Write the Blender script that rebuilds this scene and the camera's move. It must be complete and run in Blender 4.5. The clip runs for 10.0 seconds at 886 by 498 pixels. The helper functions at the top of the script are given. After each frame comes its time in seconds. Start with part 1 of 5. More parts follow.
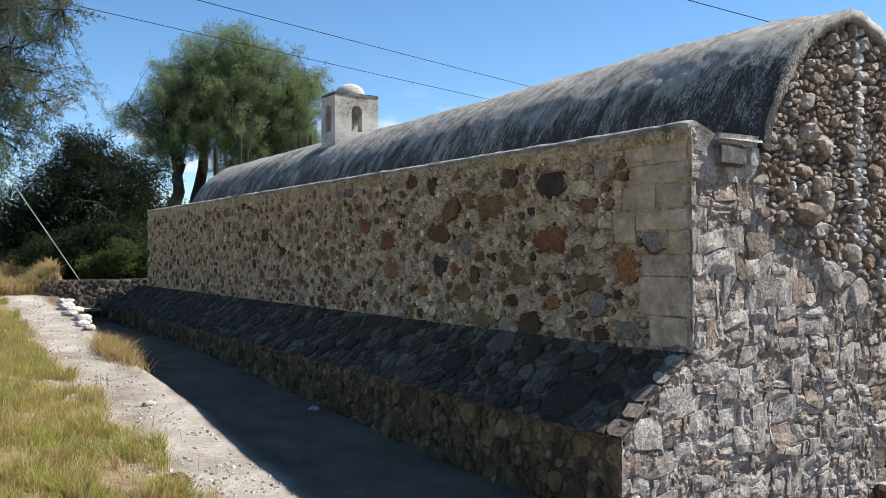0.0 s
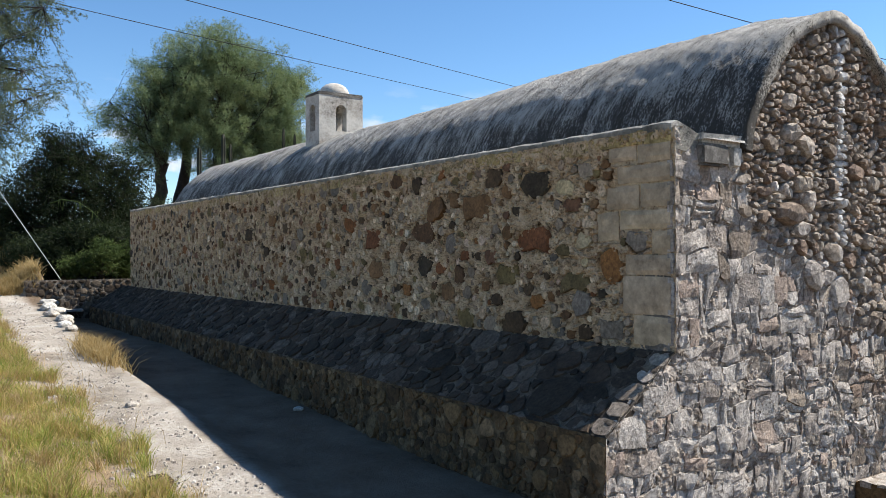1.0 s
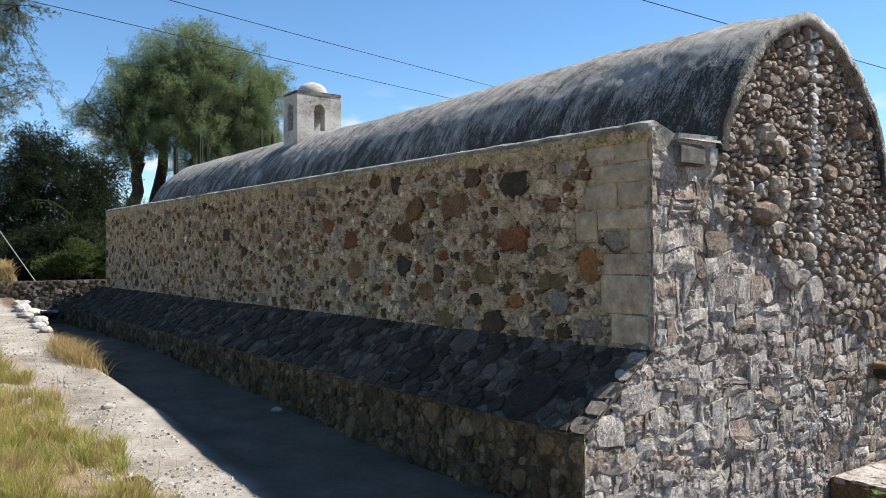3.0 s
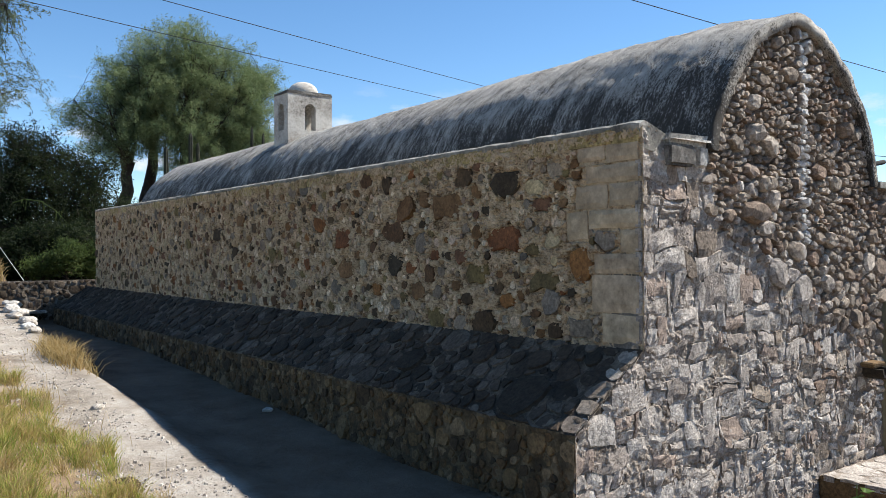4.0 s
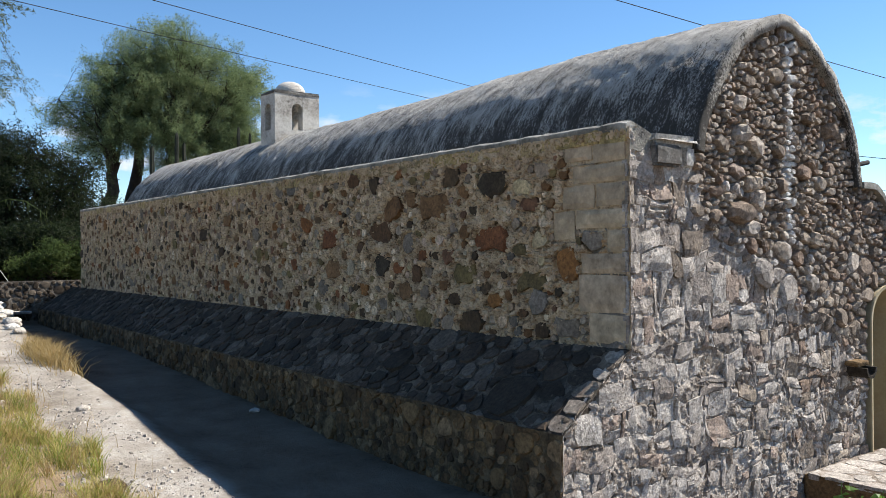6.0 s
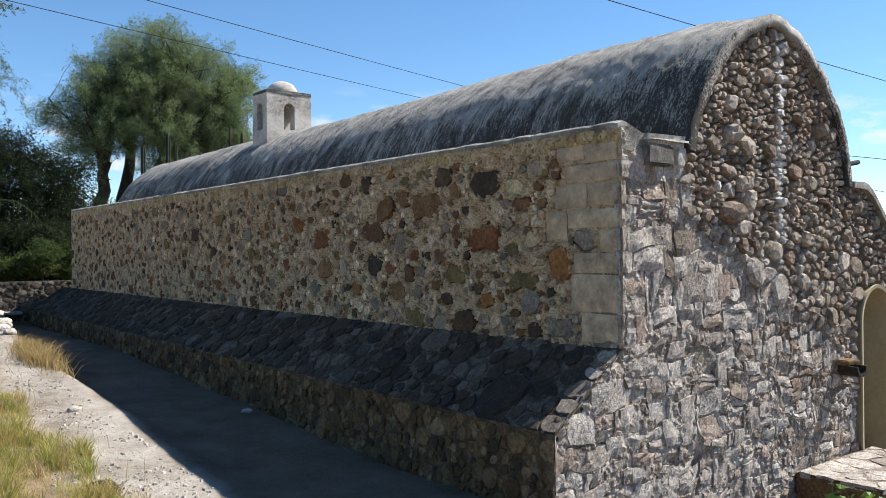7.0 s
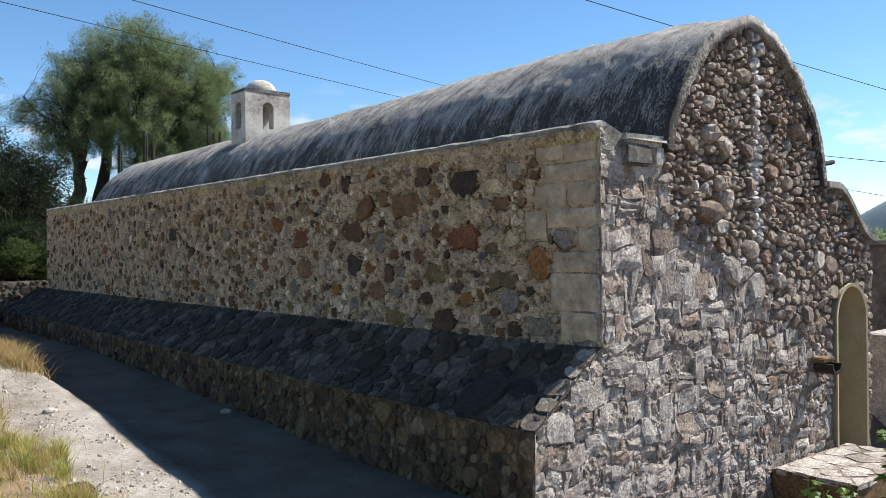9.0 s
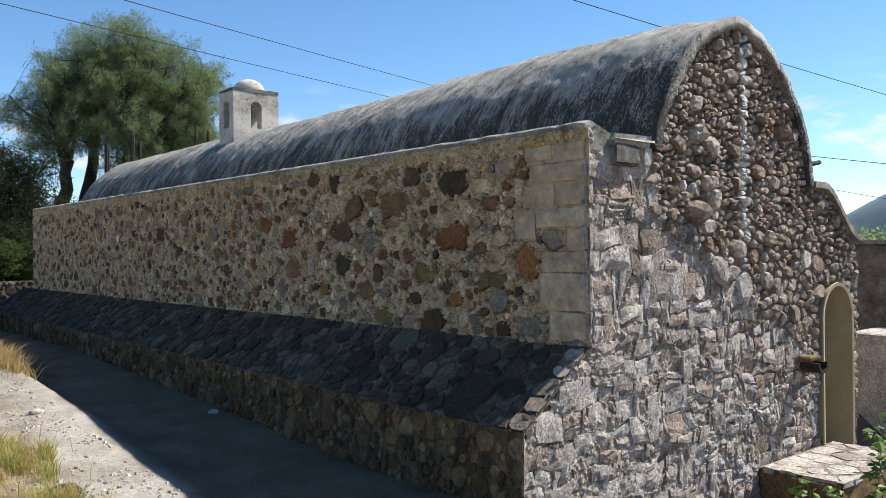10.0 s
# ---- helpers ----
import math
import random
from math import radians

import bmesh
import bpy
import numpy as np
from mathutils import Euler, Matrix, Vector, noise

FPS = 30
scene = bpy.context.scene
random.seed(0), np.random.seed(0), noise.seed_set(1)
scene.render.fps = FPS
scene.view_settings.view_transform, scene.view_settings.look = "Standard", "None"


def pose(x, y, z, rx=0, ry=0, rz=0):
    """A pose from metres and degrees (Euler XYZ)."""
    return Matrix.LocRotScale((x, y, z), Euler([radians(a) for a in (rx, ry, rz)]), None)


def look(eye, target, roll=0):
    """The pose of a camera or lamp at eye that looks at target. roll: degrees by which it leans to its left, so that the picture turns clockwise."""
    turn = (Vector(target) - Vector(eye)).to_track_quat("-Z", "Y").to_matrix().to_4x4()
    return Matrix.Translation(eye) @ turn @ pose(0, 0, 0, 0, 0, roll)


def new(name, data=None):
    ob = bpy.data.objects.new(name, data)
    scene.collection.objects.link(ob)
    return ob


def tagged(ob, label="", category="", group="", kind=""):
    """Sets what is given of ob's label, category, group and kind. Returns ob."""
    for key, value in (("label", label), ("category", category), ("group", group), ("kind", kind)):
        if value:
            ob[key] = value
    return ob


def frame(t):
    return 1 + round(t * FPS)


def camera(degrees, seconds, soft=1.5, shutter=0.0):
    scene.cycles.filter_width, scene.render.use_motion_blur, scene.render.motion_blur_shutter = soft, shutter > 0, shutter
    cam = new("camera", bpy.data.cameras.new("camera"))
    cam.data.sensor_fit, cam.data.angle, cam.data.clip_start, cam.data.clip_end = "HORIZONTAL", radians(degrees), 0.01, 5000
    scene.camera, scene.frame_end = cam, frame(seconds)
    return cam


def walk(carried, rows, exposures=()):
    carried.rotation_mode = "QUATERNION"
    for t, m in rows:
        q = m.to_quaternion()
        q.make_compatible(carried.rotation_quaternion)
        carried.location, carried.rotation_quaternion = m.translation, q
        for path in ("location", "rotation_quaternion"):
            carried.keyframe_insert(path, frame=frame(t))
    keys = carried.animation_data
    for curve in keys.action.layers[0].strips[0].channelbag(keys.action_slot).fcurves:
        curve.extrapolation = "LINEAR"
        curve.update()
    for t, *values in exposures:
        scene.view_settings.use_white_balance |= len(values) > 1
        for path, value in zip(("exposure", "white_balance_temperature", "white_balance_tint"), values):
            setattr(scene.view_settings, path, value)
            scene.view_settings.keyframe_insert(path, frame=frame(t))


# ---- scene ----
# World: +y runs along the chapel's long wall, +x along its gable, z = 0 on the lane beside it.
EYE = (0.0, 0.0, 1.95)
cam = camera(56.5, 10.0, soft=0.8)
TURNS = [
    (0.0, 90.216, 0.145, -33.930),
    (0.5, 90.214, 0.187, -34.415),
    (1.0, 90.190, 0.216, -34.990),
    (1.5, 90.190, 0.236, -35.215),
    (2.0, 90.201, 0.277, -35.603),
    (2.5, 90.177, 0.286, -35.930),
    (3.0, 90.162, 0.325, -36.460),
    (4.5, 90.141, 0.384, -37.261),
    (5.0, 90.144, 0.400, -37.499),
    (5.5, 90.145, 0.394, -37.743),
    (7.0, 90.119, 0.473, -38.471),
    (7.5, 90.109, 0.501, -38.862),
    (8.0, 90.088, 0.499, -39.154),
    (8.5, 90.074, 0.521, -39.563),
    (9.0, 90.063, 0.545, -39.878),
    (9.5, 90.054, 0.563, -40.326),
    (10.0, 90.045, 0.563, -40.656),
]
walk(cam, [(t, pose(*EYE, rx, ry, rz)) for t, rx, ry, rz in TURNS])

# ---- world and sun ----
SUN = Vector((1.0, -0.34, 1.19)).normalized()
scene.view_settings.exposure = 0.88
world = bpy.data.worlds.new("sky")
scene.world = world
world.use_nodes = True
wn, wl = world.node_tree.nodes, world.node_tree.links
sky = wn.new("ShaderNodeTexSky")
sky.sky_type, sky.sun_disc = "NISHITA", False
sky.sun_elevation = math.asin(SUN.z)
sky.sun_rotation = math.atan2(SUN.x, SUN.y)
sky.altitude, sky.air_density, sky.dust_density, sky.ozone_density = 1900, 1.0, 0.1, 2.6
wn["Background"].inputs["Strength"].default_value = 0.1
# low fair-weather clouds near the horizon
wt = wn.new("ShaderNodeTexCoord")
wm = wn.new("ShaderNodeMapping")
wm.inputs["Scale"].default_value = (6.0, 6.0, 15.0)
wl.new(wt.outputs["Generated"], wm.inputs[0])
puff = wn.new("ShaderNodeTexNoise")
puff.inputs["Scale"].default_value, puff.inputs["Detail"].default_value, puff.inputs["Roughness"].default_value = 2.4, 8, 0.55
wl.new(wm.outputs[0], puff.inputs["Vector"])
edge = wn.new("ShaderNodeMapRange")
edge.inputs["From Min"].default_value, edge.inputs["From Max"].default_value = 0.53, 0.68
wl.new(puff.outputs[0], edge.inputs["Value"])
sep = wn.new("ShaderNodeSeparateXYZ")
wl.new(wt.outputs["Generated"], sep.inputs[0])
low = wn.new("ShaderNodeMapRange")
low.inputs["From Min"].default_value, low.inputs["From Max"].default_value = 0.2, 0.12
wl.new(sep.outputs["Z"], low.inputs["Value"])
both = wn.new("ShaderNodeMath")
both.operation = "MULTIPLY"
wl.new(edge.outputs[0], both.inputs[0])
wl.new(low.outputs[0], both.inputs[1])
cloud = wn.new("ShaderNodeMix")
cloud.data_type = "RGBA"
wl.new(both.outputs[0], cloud.inputs["Factor"])
deep = wn.new("ShaderNodeHueSaturation")
deep.inputs["Saturation"].default_value, deep.inputs["Hue"].default_value = 1.15, 0.497
wl.new(sky.outputs[0], deep.inputs["Color"])
wl.new(deep.outputs[0], cloud.inputs["A"])
cloud.inputs["B"].default_value = (5.3, 5.5, 5.9, 1)
wl.new(cloud.outputs["Result"], wn["Background"].inputs["Color"])
sun_data = bpy.data.lights.new("sun", "SUN")
sun_data.energy, sun_data.angle, sun_data.color = 4.8, radians(0.53), (1.0, 0.95, 0.87)
sun = new("sun", sun_data)
sun.matrix_world = look(SUN * 60, (0, 0, 0))


# ---- materials ----
def material(name, stops, scale=4.0, fine=40.0, rough=0.9, bump=0.4, bump_scale=60.0, vary=0.0, island=0.0,
             stretch=(1, 1, 1), metal=0.0, depth=0.01):
    """A surface whose colour runs through stops by coarse noise, with fine grain, relief and, by piece, lightness."""
    m = bpy.data.materials.new(name)
    m.use_nodes = True
    n, l = m.node_tree.nodes, m.node_tree.links
    b = n["Principled BSDF"]
    tc = n.new("ShaderNodeTexCoord")
    mp = n.new("ShaderNodeMapping")
    mp.inputs["Scale"].default_value = stretch
    l.new(tc.outputs["Object"], mp.inputs[0])
    coarse = n.new("ShaderNodeTexNoise")
    coarse.inputs["Scale"].default_value, coarse.inputs["Detail"].default_value = scale, 6
    coarse.inputs["Roughness"].default_value = 0.62
    l.new(mp.outputs[0], coarse.inputs["Vector"])
    grain = n.new("ShaderNodeTexNoise")
    grain.inputs["Scale"].default_value, grain.inputs["Detail"].default_value = fine, 5
    grain.inputs["Roughness"].default_value = 0.7
    l.new(mp.outputs[0], grain.inputs["Vector"])
    mixer = n.new("ShaderNodeMath")
    mixer.operation = "MULTIPLY_ADD"
    l.new(grain.outputs[0], mixer.inputs[0])
    mixer.inputs[1].default_value = 0.45
    l.new(coarse.outputs[0], mixer.inputs[2])
    last = mixer.outputs[0]
    for amount, kind in ((vary, "object"), (island, "island")):
        if amount:
            add = n.new("ShaderNodeMath")
            add.operation = "MULTIPLY_ADD"
            if kind == "object":
                info = n.new("ShaderNodeObjectInfo")
                l.new(info.outputs["Random"], add.inputs[0])
            else:
                info = n.new("ShaderNodeNewGeometry")
                l.new(info.outputs["Random Per Island"], add.inputs[0])
            add.inputs[1].default_value = amount
            l.new(last, add.inputs[2])
            last = add.outputs[0]
    shift = (vary + island) / 2
    ramp = n.new("ShaderNodeValToRGB")
    lo, hi = 0.52 + shift * 0.2, 0.93 + shift * 1.6
    fit_range = n.new("ShaderNodeMapRange")
    fit_range.inputs["From Min"].default_value, fit_range.inputs["From Max"].default_value = lo, hi
    l.new(last, fit_range.inputs["Value"])
    l.new(fit_range.outputs[0], ramp.inputs[0])
    e = ramp.color_ramp.elements
    e[0].position, e[0].color = 0.0, (*stops[0], 1)
    e[1].position, e[1].color = 1.0, (*stops[-1], 1)
    for i, c in enumerate(stops[1:-1], 1):
        e.new(i / (len(stops) - 1)).color = (*c, 1)
    l.new(ramp.outputs[0], b.inputs["Base Color"])
    b.inputs["Roughness"].default_value, b.inputs["Metallic"].default_value = rough, metal
    b.inputs["Specular IOR Level"].default_value = 0.3
    if bump:
        rel = n.new("ShaderNodeTexNoise")
        rel.inputs["Scale"].default_value, rel.inputs["Detail"].default_value = bump_scale, 7
        rel.inputs["Roughness"].default_value = 0.72
        l.new(mp.outputs[0], rel.inputs["Vector"])
        bp = n.new("ShaderNodeBump")
        bp.inputs["Strength"].default_value, bp.inputs["Distance"].default_value = bump, depth
        l.new(rel.outputs[0], bp.inputs["Height"])
        l.new(bp.outputs[0], b.inputs["Normal"])
    return m


def leafy(m):
    """Thin leaves: half of the light that falls on them passes through."""
    n, l = m.node_tree.nodes, m.node_tree.links
    b = n["Principled BSDF"]
    thin, mx = n.new("ShaderNodeBsdfTranslucent"), n.new("ShaderNodeMixShader")
    l.new(b.inputs["Base Color"].links[0].from_socket, thin.inputs["Color"])
    mx.inputs[0].default_value = 0.5
    l.new(b.outputs[0], mx.inputs[1])
    l.new(thin.outputs[0], mx.inputs[2])
    l.new(mx.outputs[0], n["Material Output"].inputs["Surface"])
    return m


def runoff(n, l, tc, colour, streak):
    """A white lime run-off over what is there: streak is (x, half width, z low, z high)."""
    xyz = n.new("ShaderNodeSeparateXYZ")
    l.new(tc.outputs["Object"], xyz.inputs[0])
    wob = n.new("ShaderNodeTexNoise")
    wob.inputs["Scale"].default_value, wob.inputs["Detail"].default_value = 3.5, 6
    l.new(tc.outputs["Object"], wob.inputs["Vector"])
    off = n.new("ShaderNodeMath")
    off.operation = "MULTIPLY_ADD"
    l.new(wob.outputs[0], off.inputs[0])
    off.inputs[1].default_value, off.inputs[2].default_value = 0.3, -0.15 - streak[0]
    dist, mag = n.new("ShaderNodeMath"), n.new("ShaderNodeMath")
    dist.operation, mag.operation = "ADD", "ABSOLUTE"
    l.new(xyz.outputs["X"], dist.inputs[0])
    l.new(off.outputs[0], dist.inputs[1])
    l.new(dist.outputs[0], mag.inputs[0])
    near = n.new("ShaderNodeMapRange")
    near.inputs["From Min"].default_value, near.inputs["From Max"].default_value = streak[1], streak[1] * 0.45
    l.new(mag.outputs[0], near.inputs["Value"])
    tall = n.new("ShaderNodeMapRange")
    tall.inputs["From Min"].default_value, tall.inputs["From Max"].default_value = streak[2], streak[2] + 0.5
    l.new(xyz.outputs["Z"], tall.inputs["Value"])
    ragged = n.new("ShaderNodeTexNoise")
    ragged.inputs["Scale"].default_value, ragged.inputs["Detail"].default_value = 16, 6
    l.new(tc.outputs["Object"], ragged.inputs["Vector"])
    patch = n.new("ShaderNodeMapRange")
    patch.inputs["From Min"].default_value, patch.inputs["From Max"].default_value = 0.32, 0.5
    l.new(ragged.outputs[0], patch.inputs["Value"])
    tear, cut = n.new("ShaderNodeMath"), n.new("ShaderNodeMath")
    tear.operation = cut.operation = "MULTIPLY"
    l.new(patch.outputs[0], tear.inputs[0])
    l.new(tall.outputs[0], tear.inputs[1])
    l.new(near.outputs[0], cut.inputs[0])
    l.new(tear.outputs[0], cut.inputs[1])
    mixc = n.new("ShaderNodeMix")
    mixc.data_type = "RGBA"
    l.new(cut.outputs[0], mixc.inputs["Factor"])
    l.new(colour, mixc.inputs["A"])
    mixc.inputs["B"].default_value = (0.6, 0.585, 0.56, 1)
    return mixc.outputs["Result"]


def stone_material(name, palette, grain=1.0, bump=0.7, bump_scale=40.0, depth=0.015, fine=30.0, rough=0.92, streak=None, stretch=(1, 1, 1)):
    """Stones: each piece takes its own tone from the palette, with blotches, grain and relief. streak: a lime run-off (x, half width, z low, z high)."""
    m = bpy.data.materials.new(name)
    m.use_nodes = True
    n, l = m.node_tree.nodes, m.node_tree.links
    b = n["Principled BSDF"]
    tc, mp = n.new("ShaderNodeTexCoord"), n.new("ShaderNodeMapping")
    mp.inputs["Scale"].default_value = stretch
    l.new(tc.outputs["Object"], mp.inputs[0])
    info, geo = n.new("ShaderNodeObjectInfo"), n.new("ShaderNodeNewGeometry")
    add, wrap = n.new("ShaderNodeMath"), n.new("ShaderNodeMath")
    add.operation, wrap.operation = "ADD", "FRACT"
    l.new(info.outputs["Random"], add.inputs[0])
    l.new(geo.outputs["Random Per Island"], add.inputs[1])
    l.new(add.outputs[0], wrap.inputs[0])
    ramp = n.new("ShaderNodeValToRGB")
    ramp.color_ramp.interpolation = "CONSTANT"
    e = ramp.color_ramp.elements
    e[0].position, e[0].color = 0, (*palette[0], 1)
    e[1].position, e[1].color = 1 - 1 / len(palette), (*palette[-1], 1)
    for i, c in enumerate(palette[1:-1], 1):
        e.new(i / len(palette)).color = (*c, 1)
    l.new(wrap.outputs[0], ramp.inputs[0])
    tones = []
    for sc, lo, hi, det in ((5.0, 0.62, 1.4, 5), (fine, 0.5 / grain, 1.5 * grain, 6)):
        t = n.new("ShaderNodeTexNoise")
        t.inputs["Scale"].default_value, t.inputs["Detail"].default_value, t.inputs["Roughness"].default_value = sc, det, 0.7
        l.new(mp.outputs[0], t.inputs["Vector"])
        r = n.new("ShaderNodeMapRange")
        r.inputs["From Min"].default_value, r.inputs["From Max"].default_value = 0.32, 0.68
        r.inputs["To Min"].default_value, r.inputs["To Max"].default_value = lo, hi
        l.new(t.outputs[0], r.inputs["Value"])
        tones.append(r.outputs[0])
    mul = n.new("ShaderNodeMath")
    mul.operation = "MULTIPLY"
    l.new(tones[0], mul.inputs[0])
    l.new(tones[1], mul.inputs[1])
    tint = n.new("ShaderNodeVectorMath")
    tint.operation = "SCALE"
    l.new(ramp.outputs[0], tint.inputs[0])
    l.new(mul.outputs[0], tint.inputs["Scale"])
    colour = tint.outputs[0]
    if streak:
        colour = runoff(n, l, tc, colour, streak)
    l.new(colour, b.inputs["Base Color"])
    b.inputs["Roughness"].default_value, b.inputs["Specular IOR Level"].default_value = rough, 0.25
    rel = n.new("ShaderNodeTexNoise")
    rel.inputs["Scale"].default_value, rel.inputs["Detail"].default_value, rel.inputs["Roughness"].default_value = bump_scale, 6, 0.7
    l.new(mp.outputs[0], rel.inputs["Vector"])
    bp = n.new("ShaderNodeBump")
    bp.inputs["Strength"].default_value, bp.inputs["Distance"].default_value = bump, depth
    l.new(rel.outputs[0], bp.inputs["Height"])
    l.new(bp.outputs[0], b.inputs["Normal"])
    return m


RUNOFF = (7.58, 0.11, 1.7, 4.2)
MORTAR = material("lime mortar", [(0.1, 0.06, 0.032), (0.37, 0.255, 0.15), (0.54, 0.402, 0.255), (0.62, 0.475, 0.312), (0.73, 0.585, 0.41)], 9, 55, bump=1.0, bump_scale=30, depth=0.03)
WALL_STONES = [
    stone_material("dark field stone", [(0.06, 0.04, 0.024), (0.085, 0.056, 0.032), (0.055, 0.042, 0.028)]),
    stone_material("rust field stone", [(0.2, 0.083, 0.03), (0.165, 0.068, 0.03), (0.21, 0.1, 0.036)]),
    stone_material("brown field stone", [(0.15, 0.08, 0.036), (0.18, 0.103, 0.05), (0.11, 0.062, 0.033), (0.165, 0.086, 0.05)]),
    stone_material("olive field stone", [(0.16, 0.117, 0.05), (0.13, 0.096, 0.045)]),
    stone_material("grey field stone", [(0.175, 0.145, 0.113), (0.21, 0.172, 0.135), (0.14, 0.118, 0.094)]),
    stone_material("dull tan stone", [(0.24, 0.18, 0.125), (0.2, 0.155, 0.115), (0.27, 0.215, 0.16), (0.21, 0.15, 0.11)]),
    stone_material("pale yellow stone", [(0.46, 0.37, 0.22), (0.42, 0.34, 0.21), (0.36, 0.3, 0.21)]),
    stone_material("pale lime-smeared rubble", [(0.5, 0.385, 0.265), (0.56, 0.445, 0.315), (0.43, 0.32, 0.215), (0.6, 0.49, 0.35), (0.47, 0.345, 0.25), (0.37, 0.265, 0.175)], grain=1.15, bump=1.0, bump_scale=34, depth=0.02),
]
SANDSTONE = stone_material("tan sandstone", [(0.44, 0.34, 0.225), (0.48, 0.375, 0.25), (0.42, 0.325, 0.22), (0.45, 0.345, 0.235)], grain=0.72, bump=0.5, bump_scale=30, depth=0.012, fine=14.0)
TOP_COURSE = stone_material("yellowed top course", [(0.3, 0.225, 0.1), (0.35, 0.27, 0.125), (0.22, 0.165, 0.085), (0.27, 0.2, 0.1)], grain=1.2, bump=0.8)
COPING = material("weathered coping", [(0.1, 0.095, 0.085), (0.25, 0.235, 0.2), (0.45, 0.43, 0.39)], 5, 30, bump=0.8, bump_scale=30, depth=0.02)
STAINED = material("black-stained plaster", [(0.05, 0.045, 0.04), (0.11, 0.1, 0.088), (0.3, 0.28, 0.25)], 6, 30, bump=0.8, bump_scale=30, depth=0.02)
FLAG = stone_material("dark flagstone", [(0.05, 0.037, 0.026), (0.075, 0.056, 0.041), (0.036, 0.028, 0.02), (0.12, 0.095, 0.072), (0.06, 0.043, 0.03)], bump=0.7)
PLINTH_STONE = stone_material("dirty plinth stone", [(0.12, 0.072, 0.033), (0.165, 0.103, 0.048), (0.065, 0.042, 0.023), (0.22, 0.147, 0.08), (0.115, 0.066, 0.03)], bump=0.8)
DARK_MORTAR = material("weathered mortar", [(0.022, 0.017, 0.012), (0.065, 0.05, 0.037), (0.23, 0.185, 0.135)], 4, 40, bump=1.0, bump_scale=30, depth=0.03)
PLINTH_MORTAR = material("dirty plinth mortar", [(0.035, 0.023, 0.012), (0.11, 0.076, 0.04), (0.26, 0.185, 0.105)], 5, 36, bump=1.0, bump_scale=30, depth=0.03)
GABLE_MORTAR = material("gable mortar", [(0.09, 0.075, 0.06), (0.18, 0.155, 0.13), (0.3, 0.265, 0.225)], 5, 40, bump=1.0, bump_scale=30, depth=0.03)
COBBLE = stone_material("river cobble", [(0.29, 0.235, 0.182), (0.22, 0.175, 0.135), (0.35, 0.29, 0.228), (0.25, 0.19, 0.143), (0.17, 0.135, 0.105), (0.39, 0.333, 0.275), (0.27, 0.225, 0.18), (0.235, 0.168, 0.124)], bump=0.9, bump_scale=24, depth=0.025, streak=RUNOFF)
PALE_STONE = stone_material("pale lime-caked stone", [(0.37, 0.325, 0.282), (0.33, 0.285, 0.245), (0.41, 0.366, 0.322), (0.36, 0.315, 0.275), (0.31, 0.24, 0.193), (0.39, 0.345, 0.302), (0.43, 0.388, 0.345), (0.28, 0.238, 0.203)], bump=1.0, bump_scale=28, depth=0.022, fine=34, streak=RUNOFF)
PLASTER_WHITE = material("weathered white plaster", [(0.12, 0.105, 0.09), (0.36, 0.33, 0.29), (0.5, 0.47, 0.42), (0.58, 0.55, 0.5)], 2.2, 25, bump=0.5)
CREAM = material("cream plaster", [(0.3, 0.24, 0.14), (0.38, 0.315, 0.195), (0.44, 0.38, 0.26)], 1.6, 30, bump=0.25)
BARK = material("dark bark", [(0.012, 0.009, 0.007), (0.027, 0.021, 0.016), (0.055, 0.044, 0.034)], 6, 40, bump=0.9)
CACTUS = material("dusty green cactus", [(0.018, 0.02, 0.012), (0.034, 0.036, 0.024), (0.07, 0.066, 0.05)], 5, 30, bump=0.5)
LEAF = leafy(material("feathery grey-green leaves", [(0.082, 0.125, 0.058), (0.17, 0.225, 0.105), (0.3, 0.35, 0.18)], 0.6, 6, rough=0.85, bump=0, island=0.28))
LEAF_NEAR = leafy(material("drooping silvery leaves", [(0.05, 0.07, 0.036), (0.1, 0.125, 0.068), (0.17, 0.195, 0.115)], 0.6, 6, rough=0.85, bump=0, island=0.5))
# leaf colours lowered to carry the shade this foliage stands in
LEAF_DARK = leafy(material("shade-darkened green leaves", [(0.009, 0.015, 0.006), (0.018, 0.029, 0.011), (0.046, 0.06, 0.024)], 0.6, 6, rough=0.85, bump=0, island=0.5))
LEAF_BRIGHT = leafy(material("fresh green leaves", [(0.06, 0.12, 0.02), (0.11, 0.2, 0.035), (0.2, 0.3, 0.07)], 3, 20, rough=0.5, bump=0, island=0.5))
LEAF_BUSH = leafy(material("shaded green leaves", [(0.03, 0.05, 0.014), (0.06, 0.09, 0.025), (0.11, 0.15, 0.045)], 1.5, 8, rough=0.85, bump=0, island=0.5))
GRASS = leafy(material("sun-dried grass", [(0.13, 0.19, 0.03), (0.25, 0.3, 0.058), (0.45, 0.39, 0.125), (0.6, 0.42, 0.21)], 1.3, 6, rough=0.7, bump=0, island=0.4))
STRAW = leafy(material("straw grass", [(0.26, 0.18, 0.07), (0.41, 0.3, 0.13), (0.54, 0.43, 0.24)], 1.2, 8, rough=0.7, bump=0, island=0.6))
PEBBLE = stone_material("pale pebble", [(0.38, 0.345, 0.3), (0.34, 0.305, 0.265), (0.42, 0.385, 0.345), (0.28, 0.24, 0.205)], bump=0.5)
PALE_ROCK = stone_material("whitish rock", [(0.5, 0.47, 0.42), (0.42, 0.38, 0.33), (0.56, 0.53, 0.48)], bump=0.8, bump_scale=25, depth=0.03)
